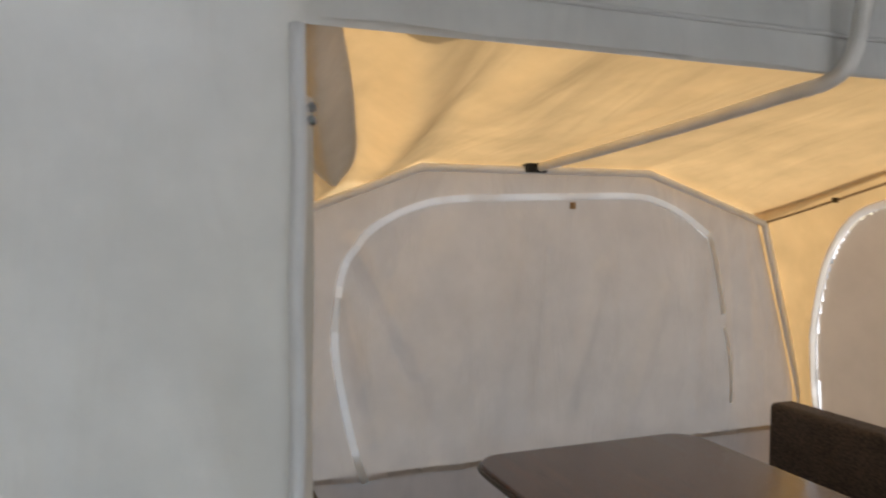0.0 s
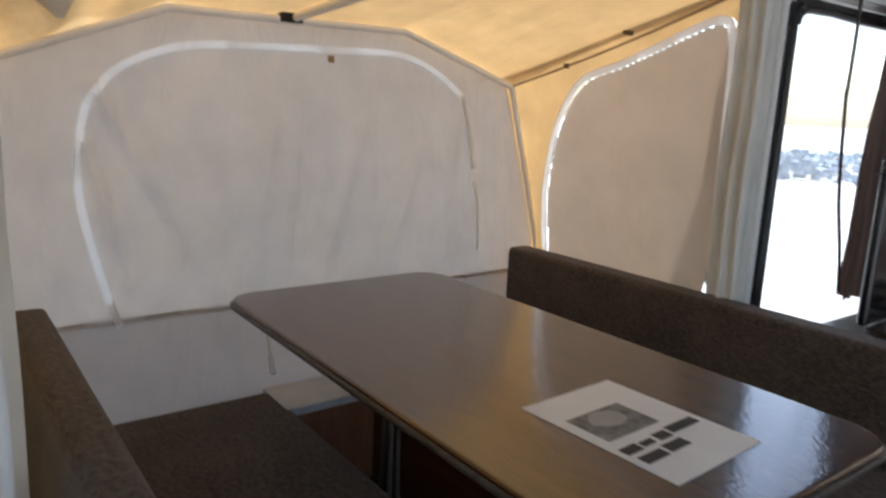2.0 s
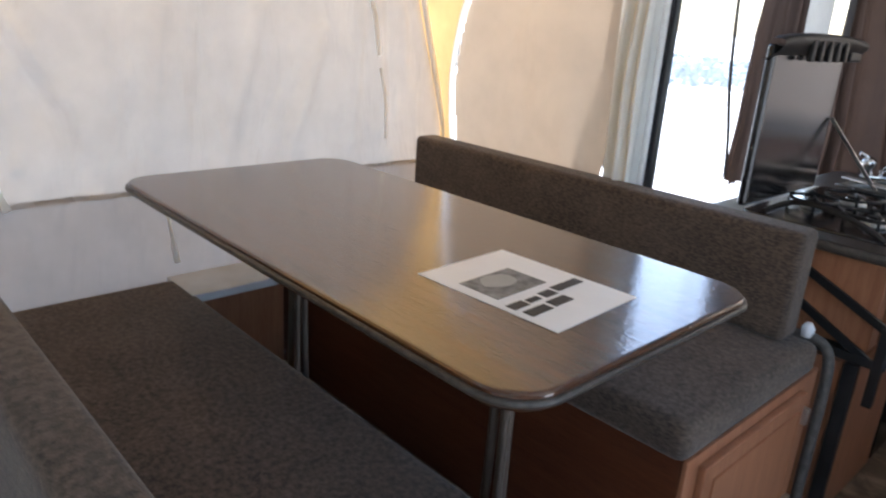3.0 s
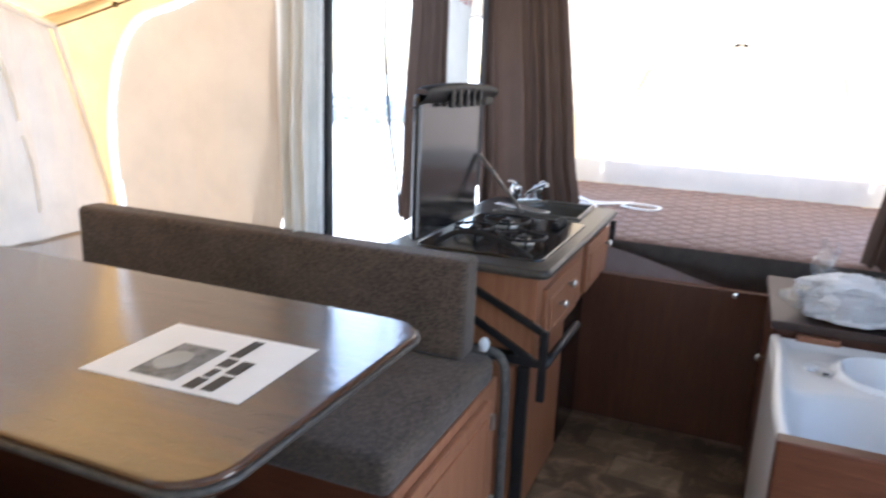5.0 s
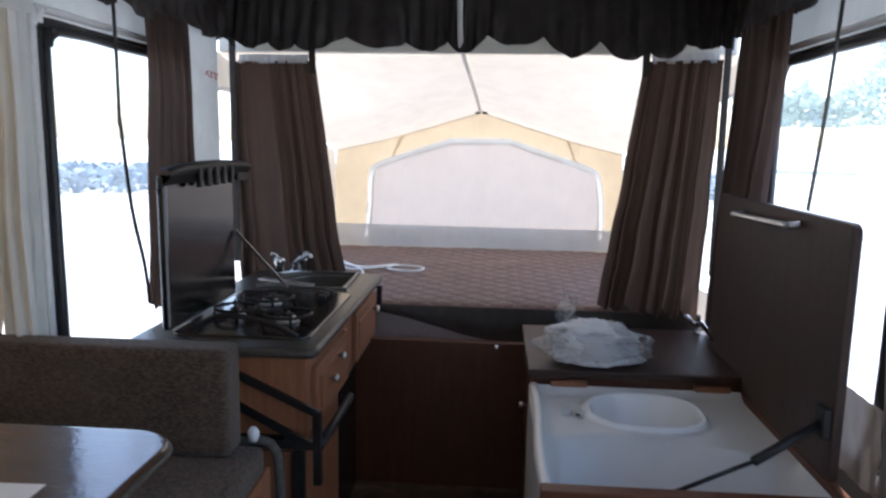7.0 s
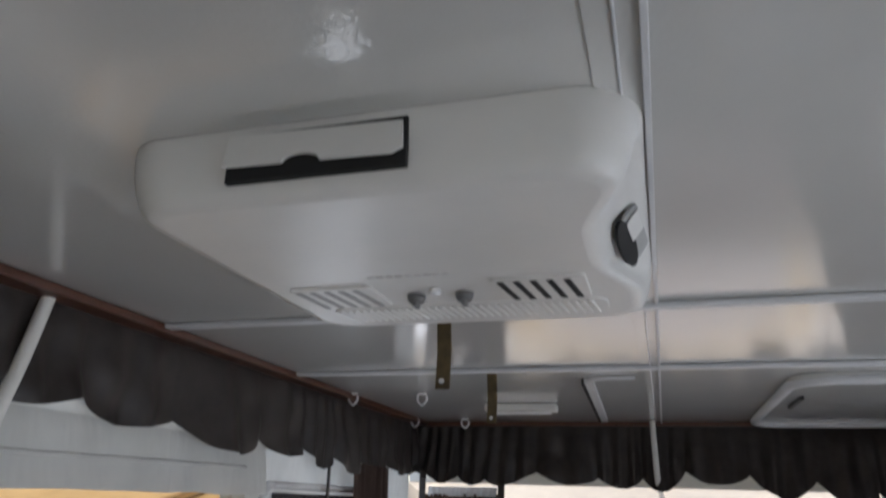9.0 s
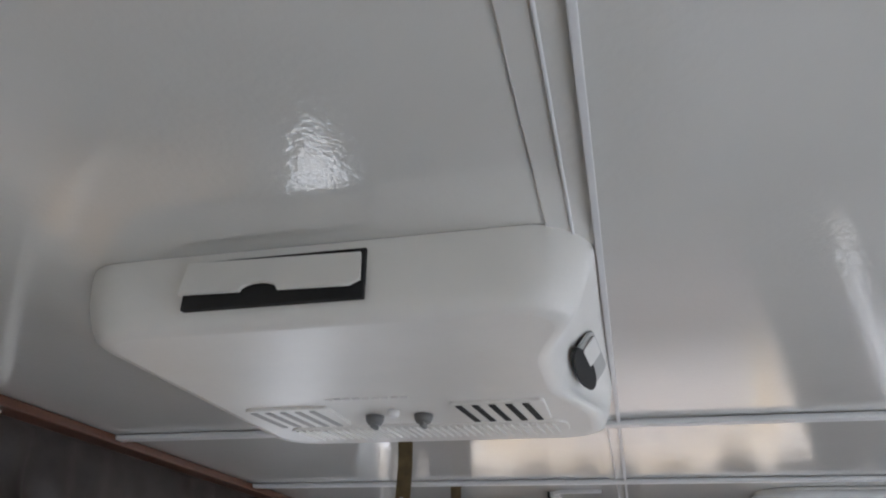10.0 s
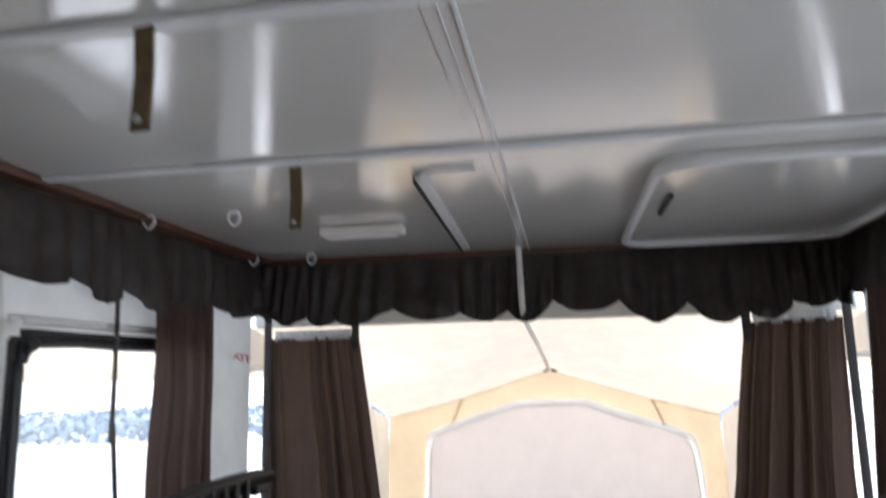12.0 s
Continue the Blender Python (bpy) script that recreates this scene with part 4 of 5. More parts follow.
def pan_pt(u, v):
    x, y = 1.085 + 0.615 * u, 2.225 + 0.688 * v
    r = bowl_r(x, y)
    z = 0.60 - 0.135 * min(1, max(0, 1.0 - r) * 2.2) ** 0.75
    z += 0.016 * math.exp(-((r - 1.06) / 0.08) ** 2)
    t = min(1, max(0, (2.56 + 0.05 * math.cos((x - 1.28) * 7.0) - y) / 0.11))
    z -= 0.13 * t * t * (3 - 2 * t) * min(1, (x - 1.085) / 0.05, (1.70 - x) / 0.05)
    s = math.hypot((x - 1.187) / 0.040, (y - 2.755) / 0.062)
    z -= 0.010 * min(1, max(0, 1 - s) * 4)
    edge = min(u, 1 - v) * 0.62
    z += 0.020 * math.exp(-(edge / 0.02) ** 2)
    return (x, y, z)


def bowl_pt(u, v):
    t = math.tau * u
    k = 1.16 * v / (abs(math.cos(t)) ** 2.5 + abs(math.sin(t)) ** 2.5) ** 0.4
    x, y = 1.385 + 0.148 * k * math.cos(t), 2.748 + 0.122 * k * math.sin(t)
    z = pan_pt((x - 1.085) / 0.615, (y - 2.225) / 0.688)[2]
    return (x, y, z + 0.0025 * (1 - max(0, v - 0.9) * 12))


bm = grid(110, 120, pan_pt)
bmesh.ops.delete(bm, geom=[f for f in bm.faces if bowl_r(f.calc_center_median().x, f.calc_center_median().y) < 1.0], context="FACES")
part("basin", bm, M["white"], wc, "white moulded basin tray", True)
part("bowl", grid(72, 30, bowl_pt), M["bowllit"], wc, "glossy white rounded bowl, lightened for the window light on it", True)
part("side", box(1.066, 1.0845, 2.207, 2.90, 0.02, 0.612, 0.006), M["white"], wc)
part("lip", tube([(1.080 - 0.006 * math.sin(k * 0.5), 2.21 + 0.69 * k / 12, 0.616) for k in range(13)], 0.016, 10), M["white"], wc, "rounded white rim", True)
part("front_panel", box(1.06, 1.75, 2.165, 2.205, 0.0, 0.655, 0.004), M["redwood"], wc, "red-brown wooden front panel")
part("back_rail", box(1.70, 1.72, 2.21, 2.92, 0.58, 0.622, 0.003), M["redwood"], wc)
lid2 = part("lid", slab([(0.0, 0.0), (0.92, 0.0)] + [(0.895 + 0.025 * math.cos(radians(k * 18)), 0.55 + 0.025 * math.sin(radians(k * 18))) for k in range(6)] + [(0.025 - 0.025 * math.sin(radians(k * 18)), 0.55 + 0.025 * math.cos(radians(k * 18))) for k in range(6)], 0, 0.022, 0.005), M["lidwood"], wc, "raised dark wooden lid")
lid2.matrix_basis = Matrix(((0, 0, 1, 1.702), (1, 0, 0, 2.345), (0, 1, 0, 0.62), (0, 0, 0, 1)))
hdl = part("handle", tube(smooth_path([(1.700, 2.60, 1.165), (1.672, 2.605, 1.160), (1.668, 2.64, 1.160), (1.668, 2.97, 1.150), (1.672, 3.0, 1.150), (1.700, 3.005, 1.153)], 4), 0.009, 8), M["alu"], wc, "dull metal grab handle", True)
gs = part("gas_strut", tube([(1.688, 2.372, 0.745), (1.52, 2.29, 0.685)], 0.011, 10), M["matteblack"], wc, "black gas strut", True)
part("rod", tube([(1.52, 2.29, 0.685), (1.33, 2.25, 0.617)], 0.005, 8), M["matteblack"], gs, "", True)
part("strut_foot", box(1.682, 1.7015, 2.350, 2.395, 0.715, 0.785, 0.004), M["matteblack"], wc)
for cx in (1.162, 1.205):
    part("valve", disc((cx, 2.775 - (cx - 1.16) * 0.6, 0.589), (0, 0, 1), 0.020, 0.013, 18, 0.004), M["white"], wc)
part("valve_mark", disc((1.200, 2.735, 0.5955), (0, 0, 1), 0.008, 0.006, 10), M["matteblack"], wc)

cab = thing("low_cabinet", "low dark wood cabinet beside the bed", "cabinet")
part("body", box(1.075, 1.78, 2.93, 3.435, 0.0, 0.64, 0.003), M["darkwood"], cab)
part("top", box(1.065, 1.785, 2.915, 3.46, 0.6405, 0.665, 0.005), M["lidwood"], cab, "dark brown laminate top")
for a, c in ((1.135, 1.245), (1.565, 1.67)):
    part("hinge_cleat", box(a, c, 2.905, 2.929, 0.612, 0.634, 0.003), M["oak"], cab, "honey wood cleat")
knob(cab, (1.074, 3.10, 0.48), (-1, 0, 0), 0.011)
tap2 = thing("basin_tap", "small chrome tap on the low cabinet", "tap")
part("body", tube(smooth_path([(1.70, 3.40, 0.665), (1.70, 3.40, 0.70), (1.705, 3.36, 0.715), (1.71, 3.25, 0.70), (1.715, 3.18, 0.69)], 5), 0.011, 10), M["chrome"], tap2, "", True)
part("lever", tube([(1.69, 3.41, 0.70), (1.66, 3.42, 0.735)], 0.008, 8), M["chrome"], tap2, "", True)


def lump(cx, cy, cz, rx, ry, rz, seed, rough=0.3, fine=5.0):
    bm = bmesh.new()
    bmesh.ops.create_icosphere(bm, subdivisions=5, radius=1.0)
    for v in bm.verts:
        p = v.co.copy()
        k = 1 + rough * wave(p.x * 1.6 + seed, p.y * 1.6, p.z * 1.6) + rough * 0.6 * abs(wave(p.x * fine + seed, p.y * fine, p.z * fine))
        v.co = Vector((cx + p.x * rx * k, cy + p.y * ry * k, max(cz - rz * 0.55, cz + p.z * rz * k)))
    for f in bm.faces:
        f.smooth = True
    return bm


linen = thing("bagged_linen", "folded white linen in a crumpled clear plastic bag", "bag")
part("linen", lump(1.275, 3.03, 0.70, 0.145, 0.088, 0.05, 3.0, 0.35, 6.0), M["paper"], linen, "folded white cloth")
part("linen", lump(1.27, 3.04, 0.748, 0.115, 0.07, 0.042, 7.0, 0.4, 6.0), M["paper"], linen, "folded white cloth")
bagm = part("bag", lump(1.285, 3.035, 0.72, 0.150, 0.092, 0.058, 11.0, 0.55, 9.0), M["bag"], linen, "crinkled clear film")
part("knot", grid(14, 10, lambda u, v: (1.165 + (0.075 - 0.03 * v) * u + 0.016 * math.sin(9 * v), 3.05 + 0.025 * math.sin(8 * u), 0.735 + 0.135 * v + 0.02 * math.sin(7 * u))), M["bag"], linen, "twisted neck of the bag", True)

# ---- bed ----
bed = thing("bed", "double bed platform with a brown quilted cover", "bed")


def quilt_pt(u, v):
    x, y = -0.05 + 1.77 * u, 3.585 + 1.335 * v
    a, c = (x * 0.85 + y) / 0.105, (x * 0.85 - y) / 0.105
    g = min(abs(a - round(a)), abs(c - round(c)))
    z = 0.706 + 0.036 * v - 0.007 * math.exp(-(g / 0.09) ** 2) + 0.008 * wave(x * 2, y * 2, 5)
    edge = min(v * 1.335, (1 - v) * 1.335)
    return (x, y, z - 0.03 * math.exp(-edge / 0.015))


part("quilt", grid(230, 180, quilt_pt), M["mattress"], bed, "brown diamond-quilted cover", True)
part("mattress", box(-0.05, 1.72, 3.59, 4.92, 0.60, 0.672, 0.02, 3), M["mattress"], bed)
part("skirt", grid(80, 6, lambda u, v: (0.46 + 1.30 * u, 3.572 - 0.012 * math.sin(v * 3) + 0.006 * wave(u * 14, v * 2), 0.698 - (0.022 + 0.118 * min(1, u / 0.40) + 0.018 * wave(u * 5, 2.0)) * v)), M["valance"], bed, "dark hanging cover edge", True)
setting("bed_box_panel", box(XL, XR, 3.44, 3.475, 0.0, 0.592, 0.003), M["darkwood"], "dark red-brown panel below the bed", "wall")
setting("trim_bed_sill", box(0.40, 1.80, 3.574, 3.588, 0.42, 0.668, 0.003), M["sillgrey"], "dull mauve-grey sill under the bed edge", "trim")
bp = thing("bed_bolt", "small metal bolt on the bed box panel", "bolt")
knob(bp, (0.97, 3.439, 0.580), (0, -1, 0), 0.012, "chrome")
cable = thing("power_cable", "loose white cable lying on the bed", "cable")
part("cable", tube(smooth_path([(0.10 + (x - 0.18) * 0.84, y, z) for x, y, z in ((0.18, 4.42, 0.745), (0.30, 4.25, 0.740), (0.45, 4.18, 0.738), (0.62, 4.26, 0.740), (0.58, 4.16, 0.738), (0.74, 4.10, 0.738), (0.78, 4.20, 0.739), (0.62, 4.22, 0.741), (0.40, 4.12, 0.736), (0.28, 4.20, 0.739), (0.36, 4.04, 0.734), (0.46, 4.02, 0.734), (0.42, 4.14, 0.737), (0.25, 4.34, 0.742))], 7), 0.0055, 7), M["cordwhite"], cable, "", True)

# ---- bed tent ----
SLIT_AXES = (1, 0, 1)
BW = [(0.203, 0.862), (0.213, 1.00), (0.220, 1.15), (0.255, 1.208), (0.47, 1.285), (0.68, 1.350), (0.74, 1.354), (0.97, 1.356), (1.03, 1.350), (1.25, 1.278), (1.485, 1.200), (1.530, 1.14), (1.548, 1.00), (1.554, 0.862)]
bm = open_along(grid(190, 90, lambda u, v: ((lambda x: (x + (u - 0.5) * 0.12 * (1 - v), 4.94 + 0.012 * wave(x * 4, v * 3), 0.55 + (poly_at([(0, 1.290), (0.0, 1.352), (0.0, 1.432), (0, 1.52), (0, 1.434), (0, 1.356), (0, 1.292)], u)[1] - 0.55) * v))(0.01 + 1.648 * u))), smooth_path([(a, 0, c) for a, c in BW], 3), 0.009)
BWH = [(0.874 + (a - 0.874) * 0.985, 0.86 + (c - 0.86) * 0.985) for a, c in BW]
bmesh.ops.delete(bm, geom=[f for f in bm.faces if inside(BWH, f.calc_center_median().x, f.calc_center_median().z)], context="FACES")
setting("bed_end_wall", bm, M["bed_gable"], "pale tan sunlit end wall of the bed tent", "wall")
setting("bed_window_flap", holed([(0.874 + (a - 0.874) * 0.992, 0.8 + (c - 0.8) * 0.99) for a, c in BW] + [(1.55, 0.74), (0.20, 0.74)], [], lambda a, c: (a, 4.925, c)), M["bed_flap"], "pinkish-grey cloth flap over the end window", "trim")
bzip = thing("bed_window_zip", "white zip tape round the bed tent window", "zip")
part("tape", ribbon([(p.x, 4.918 + 0.004 * wave(p.x * 9, p.z * 9), p.z) for p in smooth_path([(a, 0, c) for a, c in BW], 4)], 0.034, 0.004, (0, 1, 0)), M["ziptape"], bzip)
setting("trim_bed_band", grid(50, 6, lambda u, v: (0.0 + 1.66 * u, 4.905 + 0.008 * wave(u * 14, v), 0.735 + (0.130 - 0.006 * u) * v)), M["white_band"], "white cloth band along the bed end", "trim")
BR0 = [(-0.17, 1.69), (0.28, 1.69), (0.56, 1.69), (0.854, 1.69), (1.15, 1.69), (1.42, 1.69), (1.87, 1.69)]
BR1 = [(0.01, 1.290), (0.285, 1.352), (0.56, 1.432), (0.854, 1.52), (1.13, 1.434), (1.40, 1.356), (1.658, 1.292)]
setting("bed_roof", grid(48, 20, lambda u, v: (poly_at(BR0, u)[0] * (1 - v) + poly_at(BR1, u)[0] * v, YF + 0.02 + (4.94 - YF - 0.02) * v, poly_at(BR0, u)[1] * (1 - v) + poly_at(BR1, u)[1] * v + 0.018 * math.sin(math.pi * v) * wave(u * 4, v * 3))), M["bed_canvas"], "pale sunlit roof of the bed tent", "roof")
for a, c in ((0, 1), (1, 2), (2, 3), (3, 4), (4, 5), (5, 6)):
    pa, pc = BR1[a], BR1[c]
    setting("trim_bed_seam", tube([(pa[0] + (pc[0] - pa[0]) * k / 6, 4.925, pa[1] + (pc[1] - pa[1]) * k / 6 - 0.004) for k in range(7)], 0.0035, 6), M["bed_canvas"], "stitched seam at the bed tent edge", "trim", True)
for nm, xa, xb in (("bed_side_wall_left", -0.17, 0.0), ("bed_side_wall_right", 1.87, 1.67)):
    hole = [(3.53, 0.74), (3.53, 1.44), (3.60, 1.54), (3.80, 1.53), (4.30, 1.38), (4.42, 1.28), (4.46, 1.10), (4.46, 0.74)]
    setting(nm, holed([(YW, 0.55), (YW, 1.69), (3.64, 1.69), (4.94, 1.28), (4.94, 0.55)], [hole], lambda a, c: (xa + (xb - xa) * (a - 3.64) / 1.3, a, c)), M["bed_canvas"], "pale tent cloth side with an open window", "wall")
    setting("trim_side_zip", tube(smooth_path([(xa + (xb - xa) * (a - 3.64) / 1.3 + (0.008 if xa < 0 else -0.008), a, c) for a, c in hole[:-1]], 4), 0.011, 6), M["zip"], "white tape round the bed side window", "trim", True)
for xa, za, xb, zb in ((0.40, 1.382, 0.335, 1.245), (1.345, 1.370, 1.400, 1.235)):
    setting("trim_bed_tie", ribbon([(xa, 4.924, za), ((xa + xb) / 2, 4.922, (za + zb) / 2), (xb, 4.922, zb)], 0.012, 0.003, (0, 1, 0)), M["bed_gable"], "narrow cloth tie sewn to the end wall", "trim")
bpole = thing("bed_pole", "thin cream pole bracing the bed tent", "pole")
part("tube", tube(smooth_path([(0.800, 3.475, 1.915), (0.803, 3.472, 1.80), (0.806, 3.485, 1.71), (0.812, 3.60, 1.675), (0.83, 4.20, 1.610), (0.848, 4.90, 1.525)], 6), 0.010, 8), M["pole"], bpole, "", True)
for dx in (-0.022, 0.022):
    part("clip", box(0.852 + dx - 0.014, 0.852 + dx + 0.014, 4.895, 4.92, 1.508, 1.528, 0.004), M["matteblack"], bpole, "small black clip")

# ---- curtains and valances ----
def curtain(label, *a, **k):
    c = thing("curtain", label, "curtain", "brown curtains")
    part("cloth", drape(*a, **k), M["curtain"], c, "", True)
    return c


c1 = curtain("long brown curtain gathered at the bed opening", (-0.100, 3.575, 1.645), (0.236, 3.575, 1.650), (-0.095, 3.655, 0.72), (0.335, 3.665, 0.715), 6, 0.048, (0, 1, 0), seed=1.0)
# Heading strips are pale to stand for daylight showing above the curtains.
part("heading", drape((-0.06, 3.567, 1.672), (0.215, 3.567, 1.675), (-0.06, 3.562, 1.638), (0.215, 3.562, 1.640), 13, 0.008, (0, 1, 0), 60, 4, 2.0), M["white_band"], c1, "pale ruffled heading strip, pale for the daylight through the gap", True)
c2 = curtain("long brown curtain gathered at the bed opening", (1.490, 3.565, 1.655), (1.770, 3.565, 1.665), (1.365, 3.60, 0.71), (1.735, 3.57, 0.672), 6, 0.062, (0, 1, 0), seed=5.0)
part("heading", drape((1.515, 3.567, 1.682), (1.755, 3.567, 1.69), (1.515, 3.562, 1.648), (1.755, 3.562, 1.655), 12, 0.008, (0, 1, 0), 60, 4, 6.0), M["white_band"], c2, "pale ruffled heading strip, pale for the daylight through the gap", True)
for cc, xs in ((c1, (-0.082, 0.232)), (c2, (1.492, 1.786))):
    for x in xs:
        part("tab", ribbon([(x, 3.558, 1.80), (x, 3.557, 0.86 if x in (-0.082, 1.786) else 1.60)], 0.026, 0.004, (0, 1, 0)), M["valance"], cc, "dark hanging tab")
curtain("brown curtain drawn back beside the kitchen window", (XL + 0.05, 2.83, 1.72), (XL + 0.05, 3.13, 1.72), (XL + 0.05, 2.80, 0.84), (XL + 0.06, 3.12, 0.84), 4, 0.030, (1, 0, 0), seed=9.0)
curtain("brown curtain drawn back beside the door-side window", (XR - 0.06, 2.86, 1.73), (XR - 0.05, 3.30, 1.73), (XR - 0.05, 3.06, 0.68), (XR - 0.05, 3.44, 0.68), 4, 0.030, (1, 0, 0), seed=13.0)
for lb, p0, p1, q0, q1, out, nf, sd in (
    ("dark brown ruffled valance along the slide-out side of the roof", (XL + 0.014, -0.3, 1.895), (XL + 0.014, 3.56, 1.895), (XL + 0.012, -0.3, 1.735), (XL + 0.020, 3.56, 1.715), (1, 0, 0), 17, 1.5),
    ("dark brown ruffled valance above the bed opening", (XL, 3.540, 1.895), (XR, 3.540, 1.895), (XL, 3.525, 1.692), (XR, 3.525, 1.695), (0, -1, 0), 9, 4.5),
    ("dark brown ruffled valance along the door side of the roof", (XR - 0.014, -0.3, 1.895), (XR - 0.014, 3.56, 1.895), (XR - 0.012, -0.3, 1.735), (XR - 0.020, 3.56, 1.715), (-1, 0, 0), 17, 7.5),
):
    va = thing("valance", lb, "valance", "roof edge valances")
    P0, P1, Q0, Q1, OUT = (Vector(w) for w in (p0, p1, q0, q1, out))
    length = (P1 - P0).length
    pitch, inward = (0.17 if nf == 9 else 0.23), (1.0 if nf == 9 else 0.5)

    def ruffle(u, v):
        s = u * length
        w = s / pitch + 0.75 * wave(s * 1.9, sd)
        i, f = math.floor(w), w - math.floor(w)
        big = 0.80 + 0.7 * wave(i * 1.73 + 0.4, sd, 2.0)
        lobe = math.sin(math.pi * f) ** 0.8
        deep = 1.0 if nf == 9 else 0.65
        puff = (0.012 + 0.034 * big * lobe) * (0.30 + 0.90 * v) + 0.010 * math.sin(2.6 * math.tau * w + 4 * wave(s * 4, sd)) * (0.35 + v)
        puff += (0.030 if nf == 9 else 0.055) * wave(s * 9, v * 2.2, sd + 2) * v
        drop = v * deep * (0.055 * big * lobe - 0.022 + 0.045 * wave(s * 2.6, sd) + 0.018 * wave(s * 9, sd + 5))
        lean = 0.025 * v * wave(s * 5, sd, 5.0)
        return P0.lerp(P1, u).lerp(Q0.lerp(Q1, u), v) + (P1 - P0).normalized() * lean + OUT * inward * puff - Vector((0, 0, drop))

    bmv = grid(int(length * 190), 14, ruffle)
    hd = Vector((0, 0, 0.004))
    part("heading_band", ribbon([P0 - hd, P1 - hd], 0.022, 0.006, out), M["valance"], va)
    part("cloth", bmv, M["valance"], va, "", True)
setting("trim_roof_edge_left", box(XL + 0.005, XL + 0.062, -0.4, 3.53, 1.901, 1.917, 0.003), M["darkwood"], "brown strip along the roof edge", "trim")
setting("trim_roof_edge_right", box(XR - 0.062, XR - 0.005, -0.4, 3.53, 1.901, 1.917, 0.003), M["darkwood"], "brown strip along the roof edge", "trim")
setting("trim_roof_edge_far", box(XL + 0.005, XR - 0.005, 3.531, 3.575, 1.901, 1.917, 0.003), M["darkwood"], "brown strip along the roof edge", "trim")
for lb, pts, ax in (("thin black strap hanging at the kitchen window", [(XL + 0.03, 2.715, 1.75), (XL + 0.03, 2.72, 1.55), (XL + 0.028, 2.722, 1.38)], (1, 0, 0)), ("thin black strap hanging at the door-side window", [(XR - 0.04, 2.62, 1.75), (XR - 0.04, 2.66, 1.45), (XR - 0.04, 2.71, 1.19)], (1, 0, 0)), ("folded dark edge of screen beside the kitchen window", [(XL + 0.015, 2.745, 1.42), (XL + 0.02, 2.78, 1.15), (XL + 0.025, 2.83, 0.97), (XL + 0.05, 2.80, 0.86)], (1, 0, 0))):
    st = thing("strap", lb, "strap")
    part("webbing", ribbon(smooth_path(pts, 5), 0.014, 0.004, ax), M["piping"], st)

# EXIT print
def lettering(name, text, size, m, material, label):
    cu = bpy.data.curves.new("tmp_text", "FONT")
    cu.body, cu.size, cu.extrude, cu.align_x = text, size, 0.0006, "CENTER"
    ob = bpy.data.objects.new("tmp_text", cu)
    scene.collection.objects.link(ob)
    bpy.context.view_layer.update()
    me = bpy.data.meshes.new_from_object(ob.evaluated_get(bpy.context.evaluated_depsgraph_get()))
    bpy.data.objects.remove(ob)
    me.materials.clear()
    me.materials.append(material)
    o = new(name, me)
    o.matrix_world = m
    return tagged(o, label, "sign")


lettering("exit_sign", "EXIT", 0.036, Matrix(((0, 0, 1, XL + 0.004), (2.0, 0.3, 0, 3.405), (0.06, 1, 0, 1.572), (0, 0, 0, 1))), M["red"], "red EXIT lettering printed on the tent wall")

# right side, door post and lower vinyl
dp = thing("door_post", "grey aluminium post of the entry door", "post")
part("post", ribbon([(1.79, 2.20, 0.0), (1.79, 2.235, 0.55), (1.79, 2.30, 1.10), (1.79, 2.345, 1.70)], 0.045, 0.035, (1, 0, 0)), M["alu"], dp)
part("edge", ribbon([(1.772, 2.165, 0.0), (1.772, 2.20, 0.55), (1.772, 2.268, 1.10), (1.772, 2.315, 1.70)], 0.018, 0.02, (1, 0, 0)), M["white"], dp)
setting("trim_right_skirt", grid(16, 8, lambda u, v: (XR - 0.014 + 0.008 * wave(u * 6, v * 3), 2.31 + 0.24 * u, 0.60 + 0.20 * v)), M["vinyl_skirt"], "grey cloth at the foot of the door-side window", "trim")

# ---- ceiling fittings ----
for lb, x, y, zb in (("tan webbing strap hanging from the ceiling", 0.490, 1.885, 1.788), ("short tan webbing strap hanging from the ceiling", 0.442, 2.46, 1.795)):
    st = thing("ceiling_strap", lb, "strap", "ceiling straps")
    part("webbing", ribbon([(x, y, ZC - 0.004), (x + 0.001, y + 0.004, (ZC + zb) / 2), (x, y + 0.002, zb)], 0.024, 0.004, (0.1, 1, 0)), M["strap"], st)
    part("rivet", disc((x, y - 0.002, zb + 0.012), (0, -1, 0), 0.005, 0.003, 10), M["chrome"], st)


def hook(x, y, sc=1.0):
    h = thing("ceiling_hook", "small white plastic hook on the ceiling", "hook", "ceiling hooks")
    part("plate", slab(rounded(x - 0.012 * sc, x + 0.012 * sc, y - 0.008, y + 0.008, 0.004), ZC - 0.006, ZC - 0.0005, 0.001), M["cordwhite"], h)
    part("prong", tube(smooth_path([(x - 0.013 * sc, y, ZC - 0.004), (x - 0.014 * sc, y, ZC - 0.022), (x, y, ZC - 0.036), (x + 0.014 * sc, y, ZC - 0.022), (x + 0.013 * sc, y, ZC - 0.010)], 4), 0.0035, 6), M["cordwhite"], h, "", True)


for x, y in ((-0.055, 2.77), (0.157, 2.79), (-0.07, 3.40), (0.12, 3.43)):
    hook(x, y)
lamp = thing("ceiling_light", "slim white switched-off ceiling light", "lamp")
part("housing", box(0.29, 0.52, 3.02, 3.075, ZC - 0.026, ZC - 0.0005, 0.008, 3), M["ac"], lamp)
part("lens", box(0.305, 0.50, 3.03, 3.065, ZC - 0.032, ZC - 0.0265, 0.003), M["paper"], lamp)
door = thing("stowed_door", "white framed door panel stowed flat under the ceiling", "door")
